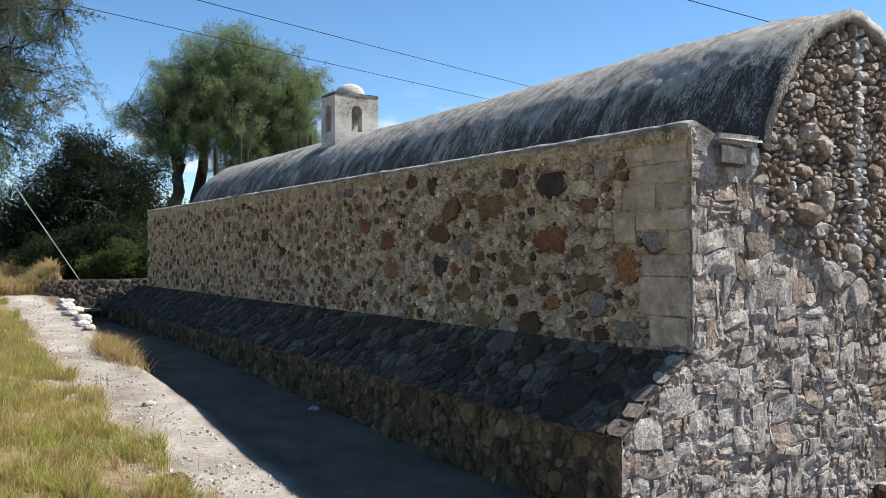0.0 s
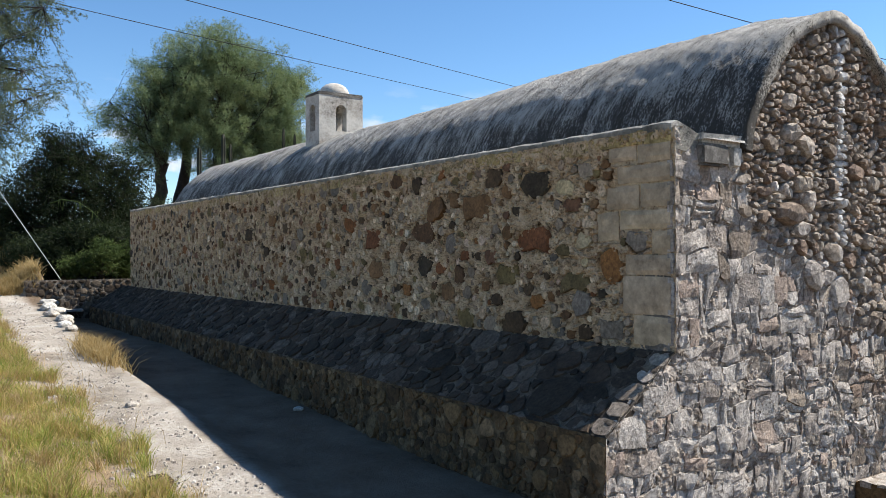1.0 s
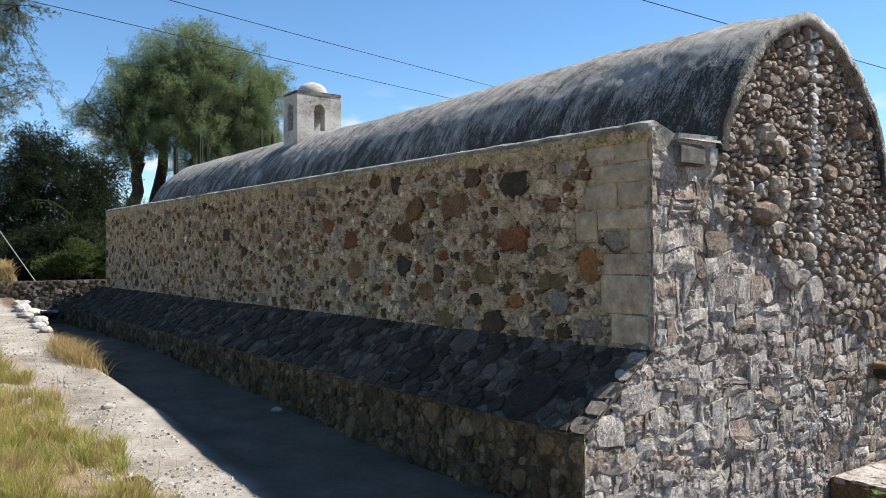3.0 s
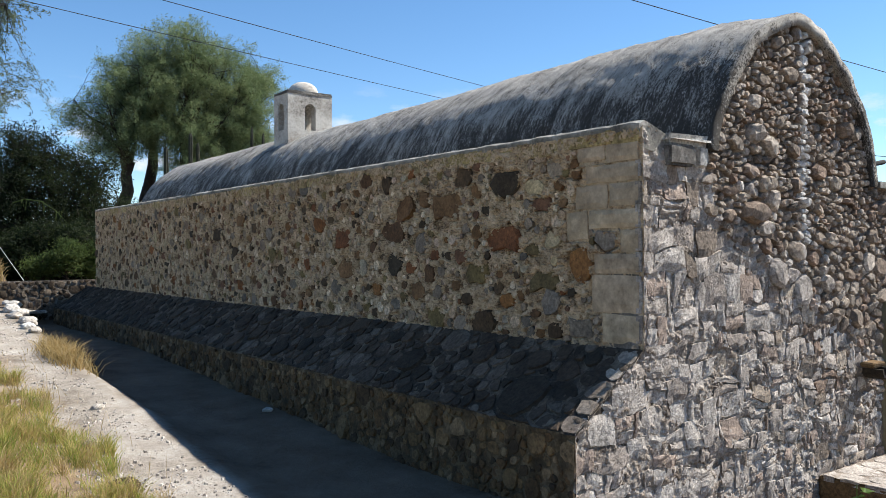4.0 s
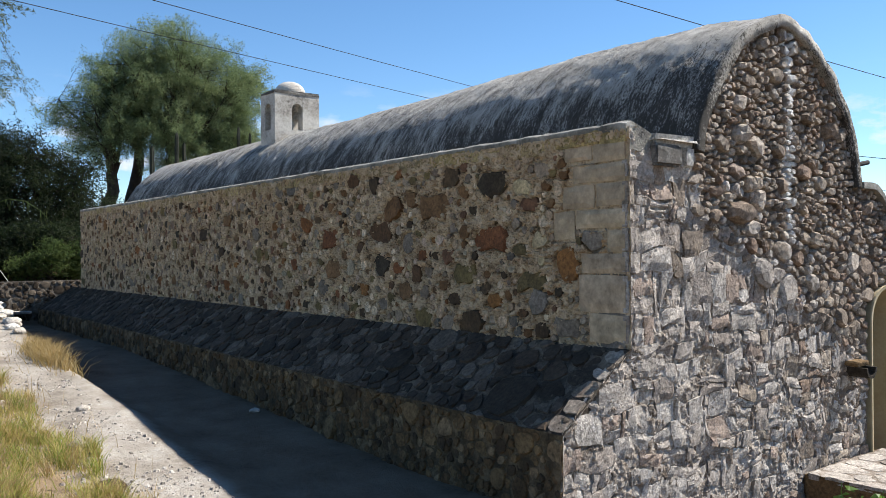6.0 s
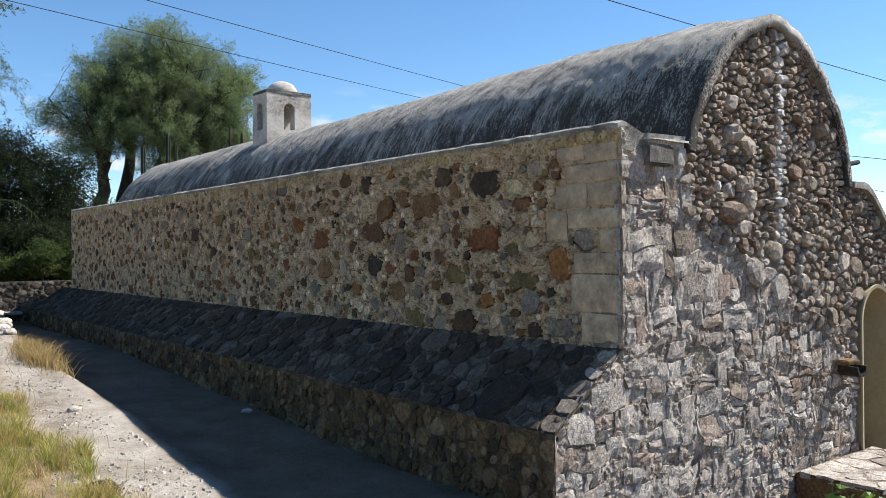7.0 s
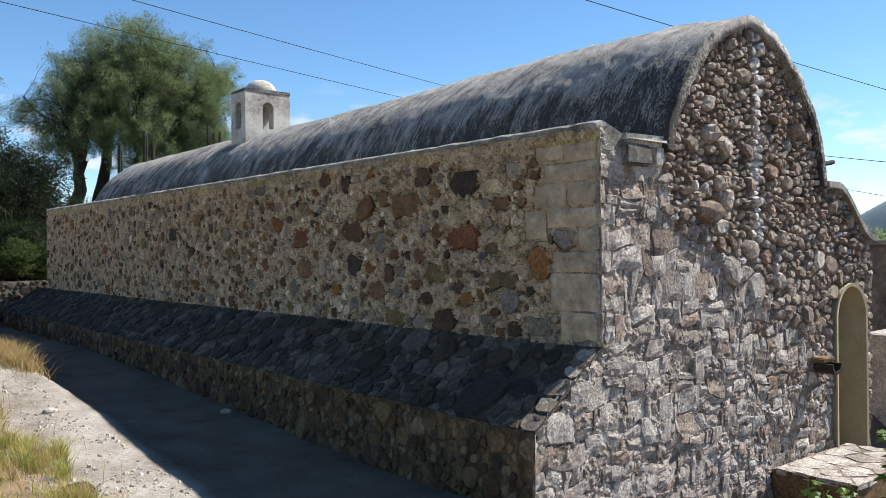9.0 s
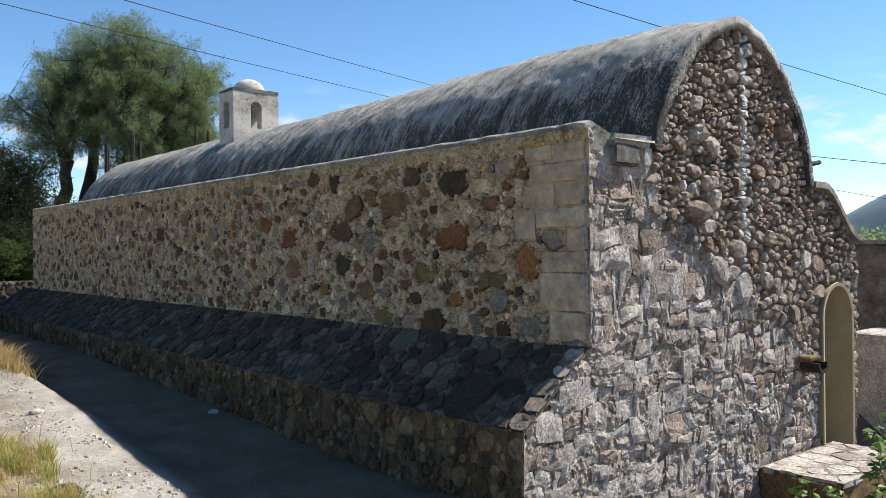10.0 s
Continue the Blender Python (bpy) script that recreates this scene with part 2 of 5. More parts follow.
WOOD = material("dark old wood", [(0.04, 0.03, 0.022), (0.08, 0.06, 0.045), (0.13, 0.1, 0.08)], 6, 40, bump=0.6, stretch=(1, 1, 0.2))
WIRE = material("black cable", [(0.02, 0.02, 0.02), (0.04, 0.04, 0.04)], 4, 20, bump=0)
WIRE_PALE = material("galvanised wire", [(0.3, 0.3, 0.29), (0.45, 0.45, 0.43)], 4, 20, rough=0.5, bump=0, metal=0.6)
HILL = material("hazy wooded hill", [(0.075, 0.125, 0.15), (0.1, 0.15, 0.17), (0.13, 0.18, 0.19)], 0.006, 0.05, bump=0)


def gable_face_material():
    """Pale lime caking near the corner passing into brown mortar among the cobbles."""
    m = material("lime-caked gable face", [(0.1, 0.076, 0.056), (0.26, 0.214, 0.172), (0.4, 0.348, 0.296), (0.5, 0.452, 0.4)], 6, 36, bump=1.0, bump_scale=34, depth=0.02)
    n, l = m.node_tree.nodes, m.node_tree.links
    b = n["Principled BSDF"]
    pale = b.inputs["Base Color"].links[0].from_socket
    tc, xyz, wob = n.new("ShaderNodeTexCoord"), n.new("ShaderNodeSeparateXYZ"), n.new("ShaderNodeTexNoise")
    wob.inputs["Scale"].default_value, wob.inputs["Detail"].default_value = 2.2, 6
    l.new(tc.outputs["Object"], xyz.inputs[0])
    l.new(tc.outputs["Object"], wob.inputs["Vector"])
    off, slant, fade, mx = n.new("ShaderNodeMath"), n.new("ShaderNodeMath"), n.new("ShaderNodeMapRange"), n.new("ShaderNodeMix")
    off.operation = slant.operation = "MULTIPLY_ADD"
    l.new(wob.outputs[0], off.inputs[0])
    off.inputs[1].default_value = 1.6
    l.new(xyz.outputs["X"], off.inputs[2])
    l.new(xyz.outputs["Z"], slant.inputs[0])
    slant.inputs[1].default_value = 0.75
    l.new(off.outputs[0], slant.inputs[2])
    fade.inputs["From Min"].default_value, fade.inputs["From Max"].default_value = 8.5, 9.6
    l.new(slant.outputs[0], fade.inputs["Value"])
    mx.data_type = "RGBA"
    l.new(fade.outputs[0], mx.inputs["Factor"])
    l.new(pale, mx.inputs["A"])
    mx.inputs["B"].default_value = (0.19, 0.145, 0.11, 1)
    l.new(runoff(n, l, tc, mx.outputs["Result"], RUNOFF), b.inputs["Base Color"])
    return m


def roof_material():
    """Lime plaster on the vault: pale grey, with black lichen running in streaks down its curve and thickest low down."""
    m = material("lichen-stained roof plaster", [(0.25, 0.232, 0.206), (0.455, 0.427, 0.382), (0.63, 0.595, 0.54)], 3.5, 26, bump=1.0, bump_scale=26, depth=0.05, stretch=(1, 1.8, 1))
    n, l = m.node_tree.nodes, m.node_tree.links
    b = n["Principled BSDF"]
    clean = b.inputs["Base Color"].links[0].from_socket
    tc = n.new("ShaderNodeTexCoord")
    fields = []
    for stretch, sc, det in (((0.9, 2.4, 0.9), 2.4, 9), ((1, 1, 1), 0.7, 4), ((0.8, 4.6, 0.8), 9.0, 6), ((1, 1.6, 1), 42.0, 4)):
        mp, t = n.new("ShaderNodeMapping"), n.new("ShaderNodeTexNoise")
        mp.inputs["Scale"].default_value = stretch
        t.inputs["Scale"].default_value, t.inputs["Detail"].default_value, t.inputs["Roughness"].default_value = sc, det, 0.68
        l.new(tc.outputs["Object"], mp.inputs[0])
        l.new(mp.outputs[0], t.inputs["Vector"])
        fields.append(t.outputs[0])
    xyz = n.new("ShaderNodeSeparateXYZ")
    l.new(tc.outputs["Object"], xyz.inputs[0])
    drip = n.new("ShaderNodeMapRange")
    drip.inputs["From Min"].default_value, drip.inputs["From Max"].default_value = 4.1, 3.0
    drip.inputs["To Min"].default_value, drip.inputs["To Max"].default_value = -0.16, 0.14
    l.new(xyz.outputs["Z"], drip.inputs["Value"])
    total = drip.outputs[0]
    for fld, amount in zip(fields, (0.7, 0.5, 0.75, 0.95)):
        ma = n.new("ShaderNodeMath")
        ma.operation = "MULTIPLY_ADD"
        l.new(fld, ma.inputs[0])
        ma.inputs[1].default_value = amount
        l.new(total, ma.inputs[2])
        total = ma.outputs[0]
    cover = n.new("ShaderNodeMapRange")
    cover.inputs["From Min"].default_value, cover.inputs["From Max"].default_value = 1.37, 1.55
    cover.inputs["To Max"].default_value = 0.93
    l.new(total, cover.inputs["Value"])
    mx = n.new("ShaderNodeMix")
    mx.data_type = "RGBA"
    l.new(cover.outputs[0], mx.inputs["Factor"])
    l.new(clean, mx.inputs["A"])
    mx.inputs["B"].default_value = (0.036, 0.031, 0.025, 1)
    l.new(mx.outputs["Result"], b.inputs["Base Color"])
    return m


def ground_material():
    """Pale dirt on the path, packed cement in the lane darkened by painted shade from the chapel's shadow edge, brown
    litter on the bank.
    """
    m = material("path dirt and shade-tinted lane", [(0.2, 0.17, 0.136), (0.31, 0.272, 0.226), (0.38, 0.342, 0.294), (0.46, 0.425, 0.38)], 1.6, 22, bump=1.0, bump_scale=16, depth=0.03)
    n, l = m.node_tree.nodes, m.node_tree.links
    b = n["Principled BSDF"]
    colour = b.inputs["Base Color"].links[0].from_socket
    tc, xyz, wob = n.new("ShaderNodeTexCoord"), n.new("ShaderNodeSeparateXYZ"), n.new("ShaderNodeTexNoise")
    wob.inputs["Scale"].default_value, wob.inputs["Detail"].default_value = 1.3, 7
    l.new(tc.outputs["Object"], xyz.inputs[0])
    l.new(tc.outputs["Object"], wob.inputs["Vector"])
    # second row: lane cement tint, with shade painted in along the chapel's shadow edge
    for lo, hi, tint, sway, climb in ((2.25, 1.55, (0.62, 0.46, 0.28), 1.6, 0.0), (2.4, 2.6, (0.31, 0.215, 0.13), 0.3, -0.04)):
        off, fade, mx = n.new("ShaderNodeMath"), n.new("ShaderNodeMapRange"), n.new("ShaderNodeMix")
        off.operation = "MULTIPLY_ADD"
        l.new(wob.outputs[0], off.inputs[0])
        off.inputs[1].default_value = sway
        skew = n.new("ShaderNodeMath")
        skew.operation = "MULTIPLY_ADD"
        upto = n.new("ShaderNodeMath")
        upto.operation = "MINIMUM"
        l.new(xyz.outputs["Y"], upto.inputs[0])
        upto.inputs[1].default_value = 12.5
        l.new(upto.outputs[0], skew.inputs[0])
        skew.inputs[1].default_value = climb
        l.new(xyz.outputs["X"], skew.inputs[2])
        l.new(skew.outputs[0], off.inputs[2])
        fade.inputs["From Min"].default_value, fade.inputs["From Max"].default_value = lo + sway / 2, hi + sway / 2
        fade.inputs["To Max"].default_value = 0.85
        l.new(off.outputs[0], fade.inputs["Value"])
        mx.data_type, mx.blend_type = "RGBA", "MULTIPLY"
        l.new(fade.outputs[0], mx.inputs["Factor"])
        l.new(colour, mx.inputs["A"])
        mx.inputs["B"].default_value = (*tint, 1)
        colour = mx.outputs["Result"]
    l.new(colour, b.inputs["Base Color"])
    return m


VAULT = roof_material()
GABLE_FACE = gable_face_material()
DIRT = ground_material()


# ---- mesh helpers ----
def link(name, me, mat, parent=None, label="", smooth=False):
    if not me.materials:
        for m in mat if isinstance(mat, (list, tuple)) else [mat]:
            me.materials.append(m)
    if smooth:
        me.polygons.foreach_set("use_smooth", [True] * len(me.polygons))
    ob = new(name, me)
    ob.parent = parent
    return tagged(ob, label)


def part(name, bm, mat, parent=None, label="", smooth=False):
    me = bpy.data.meshes.new(name)
    bm.to_mesh(me)
    bm.free()
    return link(name, me, mat, parent, label, smooth)


def from_lists(name, verts, faces, mat, parent=None, label="", smooth=False):
    me = bpy.data.meshes.new(name)
    me.from_pydata([tuple(p) for p in verts], [], faces)
    me.update()
    return link(name, me, mat, parent, label, smooth)


def box(bm, lo, hi, bevel=0.0, rough=0.0, seed=0):
    c = [(a + b) / 2 for a, b in zip(lo, hi)]
    s = [b - a for a, b in zip(lo, hi)]
    made = bmesh.ops.create_cube(bm, size=1, matrix=Matrix.Translation(c) @ Matrix.Diagonal((*s, 1)))
    if bevel:
        edges = list({e for v in made["verts"] for e in v.link_edges})
        bmesh.ops.bevel(bm, geom=edges, offset=bevel, segments=2, affect="EDGES")
    if rough:
        rng = random.Random(seed)
        for v in bm.verts:
            v.co += Vector([rng.uniform(-rough, rough) for _ in range(3)])
    return bm


def smooth01(a, b, v):
    t = min(1.0, max(0.0, (v - a) / (b - a)))
    return t * t * (3 - 2 * t)


# ---- masonry: stones packed in a plane ----
def scatter(rng, w, h, sizes, tries, inside=None, fixed=(), overlap=0.86):
    """Centres and radii of stones packed by darts into a field w by h; sizes(rng, a, b) gives a radius."""
    c = np.zeros((6000, 2))
    r = np.zeros(6000)
    n = 0
    for a, b, rad in fixed:
        c[n], r[n], n = (a, b), rad, n + 1
    for _ in range(tries):
        a, b = rng.uniform(0, w), rng.uniform(0, h)
        rad = sizes(rng, a, b)
        if inside and not inside(a, b, rad):
            continue
        if n and (np.hypot(c[:n, 0] - a, c[:n, 1] - b) < (r[:n] + rad) * overlap).any():
            continue
        c[n], r[n], n = (a, b), rad, n + 1
        if n == 6000:
            break
    return c[:n], r[:n]


def outlines(c, r, joint, reach, k, w, h, round_off=0.16):
    """Each stone's outline in k directions, stopped by its neighbours, by the field's edge and by its own reach."""
    ang = np.arange(k) * 2 * math.pi / k
    e = np.stack([np.cos(ang), np.sin(ang)], 1)
    out = np.zeros((len(c), k))
    for i in range(len(c)):
        d = c - c[i]
        dist = np.hypot(d[:, 0], d[:, 1])
        m = (dist > 1e-6) & (dist < r[i] * 2.2 + 0.6)
        nrm = d[m] / dist[m, None]
        half = (dist[m] ** 2 + r[i] ** 2 - r[m] ** 2) / (2 * dist[m])
        cos = e @ nrm.T
        with np.errstate(divide="ignore", invalid="ignore"):
            lim = np.where(cos > 0.05, half / cos, 9.0)
        rad = lim.min(1) if lim.size else np.full(k, 9.0)
        rad = np.minimum(rad, r[i] * reach)
        for kk in range(k):
            for q, lo, hi in ((0, 0.0, w), (1, 0.0, h)):
                if e[kk, q] > 0.05:
                    rad[kk] = min(rad[kk], (hi - c[i, q]) / e[kk, q])
                elif e[kk, q] < -0.05:
                    rad[kk] = min(rad[kk], (lo - c[i, q]) / e[kk, q])
        rad = (1 - 2 * round_off) * rad + round_off * (np.roll(rad, 1) + np.roll(rad, -1))
        out[i] = np.maximum(rad - joint, r[i] * 0.25)
    return out


def stone(rng, centre, rad, height, place, sunk=0.02, flat=0.62, wobble=0.09, long=0.0, tip=0.3):
    """One stone: a domed pad on its outline. place(a, b, h) gives its points in the world."""
    k = len(rad)
    tilt = (rng.uniform(-tip, tip), rng.uniform(-tip, tip))
    turn = rng.uniform(0, math.pi)
    lobe = [(1 + rng.uniform(-wobble, wobble * 0.5)) * (1 + long * math.cos(2 * (2 * math.pi * i / k - turn))) for i in range(k)]
    v = []
    for scale, lift in ((1.0, None), (0.93, 0.55), (flat, 0.93)):
        for i in range(k):
            a = 2 * math.pi * i / k
            q = rad[i] * scale * lobe[i] * (1 + rng.uniform(-0.04, 0.04))
            x, y = q * math.cos(a), q * math.sin(a)
            hh = -sunk if lift is None else height * lift * (1 + rng.uniform(-0.15, 0.15)) + 0.4 * (tilt[0] * x + tilt[1] * y)
            v.append(place(centre[0] + x, centre[1] + y, hh))
    v.append(place(centre[0], centre[1], height))
    f = []
    for ring in range(2):
        for i in range(k):
            j = (i + 1) % k
            f.append((ring * k + i, ring * k + j, ring * k + k + j, ring * k + k + i))
    f += [(2 * k + i, 2 * k + (i + 1) % k, 3 * k) for i in range(k)]
    return v, f


def masonry(parent, rng, c, outl, height, place, mats, pick, near, smooth=True, limit=300, piece="stone", **kw):
    """Lays the stones: the limit first by near(c) as pieces of their own, the rest as one part."""
    order = sorted(range(len(c)), key=lambda i: near(c[i]))
    rv, rf, rm = [], [], []
    for rank, i in enumerate(order):
        v, f = stone(rng, c[i], outl[i], height(rng, c[i], outl[i]), place, **kw)
        which = pick(rng, i, c[i])
        if rank < limit:
            from_lists(piece, v, f, mats[which], parent, smooth=smooth)
        else:
            o = len(rv)
            rv += v
            rf += [tuple(q + o for q in face) for face in f]
            rm += [which] * len(f)
    if rv:
        ob = from_lists(piece + "_infill", rv, rf, mats, parent, smooth=smooth)
        ob.data.polygons.foreach_set("material_index", rm)
        tagged(ob, kind="stuff")


def rough_sheet(name, w, h, step, place, relief, mat, parent, label="", keep=None, smooth=True):
    """A mortar face with real unevenness: relief(a, b) is its height."""
    nu, nv = max(2, int(w / step)), max(2, int(h / step))
    v = [place(w * i / nu, h * j / nv, relief(w * i / nu, h * j / nv)) for j in range(nv + 1) for i in range(nu + 1)]
    f = []
    for j in range(nv):
        for i in range(nu):
            if keep is None or keep(w * (i + 0.5) / nu, h * (j + 0.5) / nv):
                o = j * (nu + 1) + i
                f.append((o, o + 1, o + nu + 2, o + nu + 1))
    return from_lists(name, v, f, mat, parent, label, smooth=smooth)


def crumbly(a, b, big, mid, fine, seed=0.0):
    """Trowelled mortar: swells, lumps and grit."""
    return big * noise.noise((a * 5, b * 5, seed)) + mid * noise.noise((a * 17, b * 17, seed + 3)) + fine * noise.noise((a * 48, b * 48, seed + 7))


# ---- plan ----
GABLE_Y, FAR_Y, WALL_X = 4.24, 20.39, 5.18
BASE_Z, TOP_Z = 1.155, 2.97
LIP_X, LIP_Z = 4.41, 0.58
RIDGE_X, SPRING_Z, VAULT_A, VAULT_B, VAULT_P = 7.48, 2.55, 1.5, 1.625, 1.76
EAST_X = 9.0
DOOR_L, DOOR_R, DOOR_TOP, DOOR_Z = 9.19, 9.95, 1.52, -0.3
GABLE_END = 10.15


def ground_z(x, y):
    path = 0.062 * max(0.0, min(y, 12.0) - 6.3) + 0.055 * max(0.0, min(y, 23.0) - 12.0)
    lane = -0.04 + 0.042 * min(8.2, max(0.0, y - 6.3))
    edge = 3.0 + 0.05 * (max(y, 12) - 12)
    z = path + (lane - path) * smooth01(edge - 0.15, edge + 0.15, x)
    z += 0.32 * smooth01(2.1, 0.2, x)
    z += (1.15 * smooth01(22.5, 30, y) + 0.15) * smooth01(20.8, 21.6, y) * smooth01(30, 14, x)
    z += 0.6 * smooth01(21.25, 21.55, y) * smooth01(2.6, 3.6, x) * smooth01(30, 14, x)
    z -= 0.75 * smooth01(4.9, 6.3, x) * smooth01(5.2, 3.9, y)
    z -= 2.6 * smooth01(10.3, 40, x)
    z += 0.02 * noise.noise((x * 0.9, y * 0.9, 0)) + 0.04 * noise.noise((x * 0.23, y * 0.23, 5))
    if x < 4.2:
        z += 0.012 * noise.noise((x * 5, y * 5, 1)) + 0.006 * noise.noise((x * 14, y * 14, 3))
    return z


# ---- ground ----
def axis_steps(lo, hi, fine, far):
    mid = list(np.arange(lo, hi, fine))
    out, s, v = [], fine, hi
    while v < far:
        out.append(v)
        s *= 1.35
        v += s
    out.append(far)
    low, s, v = [], fine, lo
    while v > -far:
        s *= 1.35
        v -= s
        low.append(max(v, -far))
    return low[::-1] + mid + out


xs, ys = axis_steps(-1.5, 6.5, 0.05, 3000), axis_steps(3.5, 24, 0.08, 3000)
verts = [(x, y, ground_z(x, y)) for y in ys for x in xs]
w = len(xs)
faces = [(j * w + i, j * w + i + 1, j * w + w + i + 1, j * w + w + i) for j in range(len(ys) - 1) for i in range(w - 1)]
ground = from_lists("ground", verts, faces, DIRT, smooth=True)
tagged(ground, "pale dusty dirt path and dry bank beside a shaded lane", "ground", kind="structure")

# ---- chapel ----
chapel = tagged(new("chapel"), "old rubble-stone chapel with a lichen-stained barrel-vault roof", "chapel")
LONG = FAR_Y - GABLE_Y


def vault_z(u):
    return SPRING_Z + VAULT_B * max(0.0, 1 - abs(u) ** VAULT_P) ** (1 / VAULT_P)


def vault_u(z):
    return max(0.0, 1 - ((z - SPRING_Z) / VAULT_B) ** VAULT_P) ** (1 / VAULT_P)


def gable_top(x):
    if x < WALL_X:
        return LIP_Z + (BASE_Z - LIP_Z) * (x - LIP_X) / (WALL_X - LIP_X)
    if x < 5.62:
        return TOP_Z - 0.02 - 0.12 * smooth01(5.25, 5.62, x)
    if x < 6.12:
        return 2.84
    if x < EAST_X:
        return max(2.62, vault_z((x - RIDGE_X) / VAULT_A) - 0.1)
    return 2.62 - 0.58 * smooth01(9.2, 10.12, x)


def door_arch(x):
    u = (x - (DOOR_L + DOOR_R) / 2) / ((DOOR_R - DOOR_L) / 2)
    return DOOR_TOP - 0.38 + 0.38 * math.sqrt(max(0.0, 1 - u * u))


def slab(name, x0, x1, y0, y1, top, bottom, mat, parent, n=60, label=""):
    v, f = [], []
    for i in range(n + 1):
        x = x0 + (x1 - x0) * i / n
        for y in (y0, y1):
            v += [(x, y, bottom(x)), (x, y, top(x))]
    for i in range(n):
        o = 4 * i
        f += [(o, o + 4, o + 5, o + 1), (o + 2, o + 3, o + 7, o + 6), (o + 1, o + 5, o + 7, o + 3), (o, o + 2, o + 6, o + 4)]
    f += [(0, 1, 3, 2), (4 * n, 4 * n + 2, 4 * n + 3, 4 * n + 1)]
    return from_lists(name, v, f, mat, parent, label)


# long wall: core, uneven mortar face, top course, coping
bm = bmesh.new()
box(bm, (WALL_X + 0.03, GABLE_Y + 0.05, -0.9), (WALL_X + 0.55, FAR_Y, 2.78))
long_wall = part("long_wall", bm, MORTAR, chapel, "shaded long wall of brown rubble set in pale mortar")
on_long = lambda a, b, h: (WALL_X - h, GABLE_Y + a, BASE_Z + b)

v, f = [], []
n = 260
for i in range(n + 1):
    y = GABLE_Y + 0.022 + (LONG - 0.022) * i / n
    j = 0.012 * noise.noise((0, y * 4, 0)) + 0.01 * noise.noise((3, y * 13, 0))
    v += [(WALL_X - 0.014 - j, y, TOP_Z - 0.03 + 0.8 * j), (WALL_X - 0.012 - j, y, TOP_Z - 0.012 + j), (WALL_X + 0.06, y, TOP_Z + 0.015 + j), (WALL_X + 0.24, y, TOP_Z - 0.045),
          (WALL_X + 0.46, y, 2.84 + j), (WALL_X + 0.46, y, 2.7), (WALL_X + 0.03, y, 2.76)]
for i in range(n):
    for q in range(7):
        f.append((7 * i + q, 7 * i + (q + 1) % 7, 7 * i + 7 + (q + 1) % 7, 7 * i + 7 + q))
f += [(6, 5, 4, 3, 2, 1, 0), tuple(7 * n + q for q in range(7))]
from_lists("coping", v, f, COPING, long_wall, "thin pale mortar coping", smooth=False)
bm = bmesh.new()
box(bm, (WALL_X + 0.5, GABLE_Y + 0.1, 2.2), (6.4, FAR_Y - 0.02, 2.8))
part("roof_gutter", bm, COPING, chapel)

# sloping plinth along the long wall
bm = bmesh.new()
prof = [(LIP_X - 0.05, -0.5), (LIP_X + 0.01, LIP_Z - 0.03), (WALL_X + 0.02, BASE_Z - 0.02), (WALL_X + 0.02, -0.5)]
a = [bm.verts.new((x, GABLE_Y + 0.04, z)) for x, z in prof]
b = [bm.verts.new((x, FAR_Y + 0.8, z + (0.09 if 0 < z < 1 else 0))) for x, z in prof]
for i in range(4):
    bm.faces.new((a[i], a[(i + 1) % 4], b[(i + 1) % 4], b[i]))
bm.faces.new(a[::-1])
bm.faces.new(b)
bmesh.ops.recalc_face_normals(bm, faces=bm.faces)
plinth = part("plinth", bm, DARK_MORTAR, chapel, "sloping plinth of dark flagstones")

# gable: core with volute shoulder and arched doorway
gable = slab("gable_wall", LIP_X + 0.02, DOOR_L, GABLE_Y + 0.05, GABLE_Y + 0.6, lambda x: gable_top(x) - (0.05 if x < WALL_X else 0), lambda x: -0.9, GABLE_MORTAR, chapel, n=140,
             label="sunlit gable of cobbles and pale lime-caked stones")
# keep the batter's end thin so that the flags lie over it
for vert in gable.data.vertices:
    if vert.co.x < WALL_X and vert.co.y > GABLE_Y + 0.1:
        vert.co.y = GABLE_Y + 0.12
slab("door_head", DOOR_L, DOOR_R, GABLE_Y + 0.05, GABLE_Y + 0.6, gable_top, door_arch, GABLE_MORTAR, gable, 24)
slab("door_pier", DOOR_R, GABLE_END, GABLE_Y + 0.05, GABLE_Y + 0.6, gable_top, lambda x: -0.9, GABLE_MORTAR, gable, 4)

# plaster lining of the doorway
v, f = [], []
prof = [(DOOR_L, DOOR_Z - 0.5)] + [(DOOR_L + (DOOR_R - DOOR_L) * (0.5 - 0.5 * math.cos(math.pi * i / 16)), 0) for i in range(17)] + [(DOOR_R, DOOR_Z - 0.5)]
prof = [(x, door_arch(x) if z == 0 else z) for x, z in prof]
cx, cz = (DOOR_L + DOOR_R) / 2, 0.6
for x, z in prof:
    sx, sz = (cx - x) * 0.07, (cz - z) * 0.03
    v += [(x - sx * 0.4, GABLE_Y - 0.035, z - sz * 0.4), (x + sx, GABLE_Y - 0.03, z + sz), (x + sx, GABLE_Y + 0.62, z + sz)]
for i in range(len(prof) - 1):
    for q in range(2):
        f.append((3 * i + q, 3 * i + q + 1, 3 * i + 3 + q + 1, 3 * i + 3 + q))
doorway = tagged(from_lists("doorway_lining", v, f, CREAM, gable, "cream-plastered arched door reveal"))
doorway.modifiers.new("thick", "SOLIDIFY").thickness = 0.02
bm = bmesh.new()
for i in range(5):
    x0 = DOOR_L + (DOOR_R - DOOR_L) * i / 5
    box(bm, (x0 + 0.003, GABLE_Y + 0.55, -0.9), (x0 + (DOOR_R - DOOR_L) / 5 - 0.003, GABLE_Y + 0.59, DOOR_TOP + 0.1))
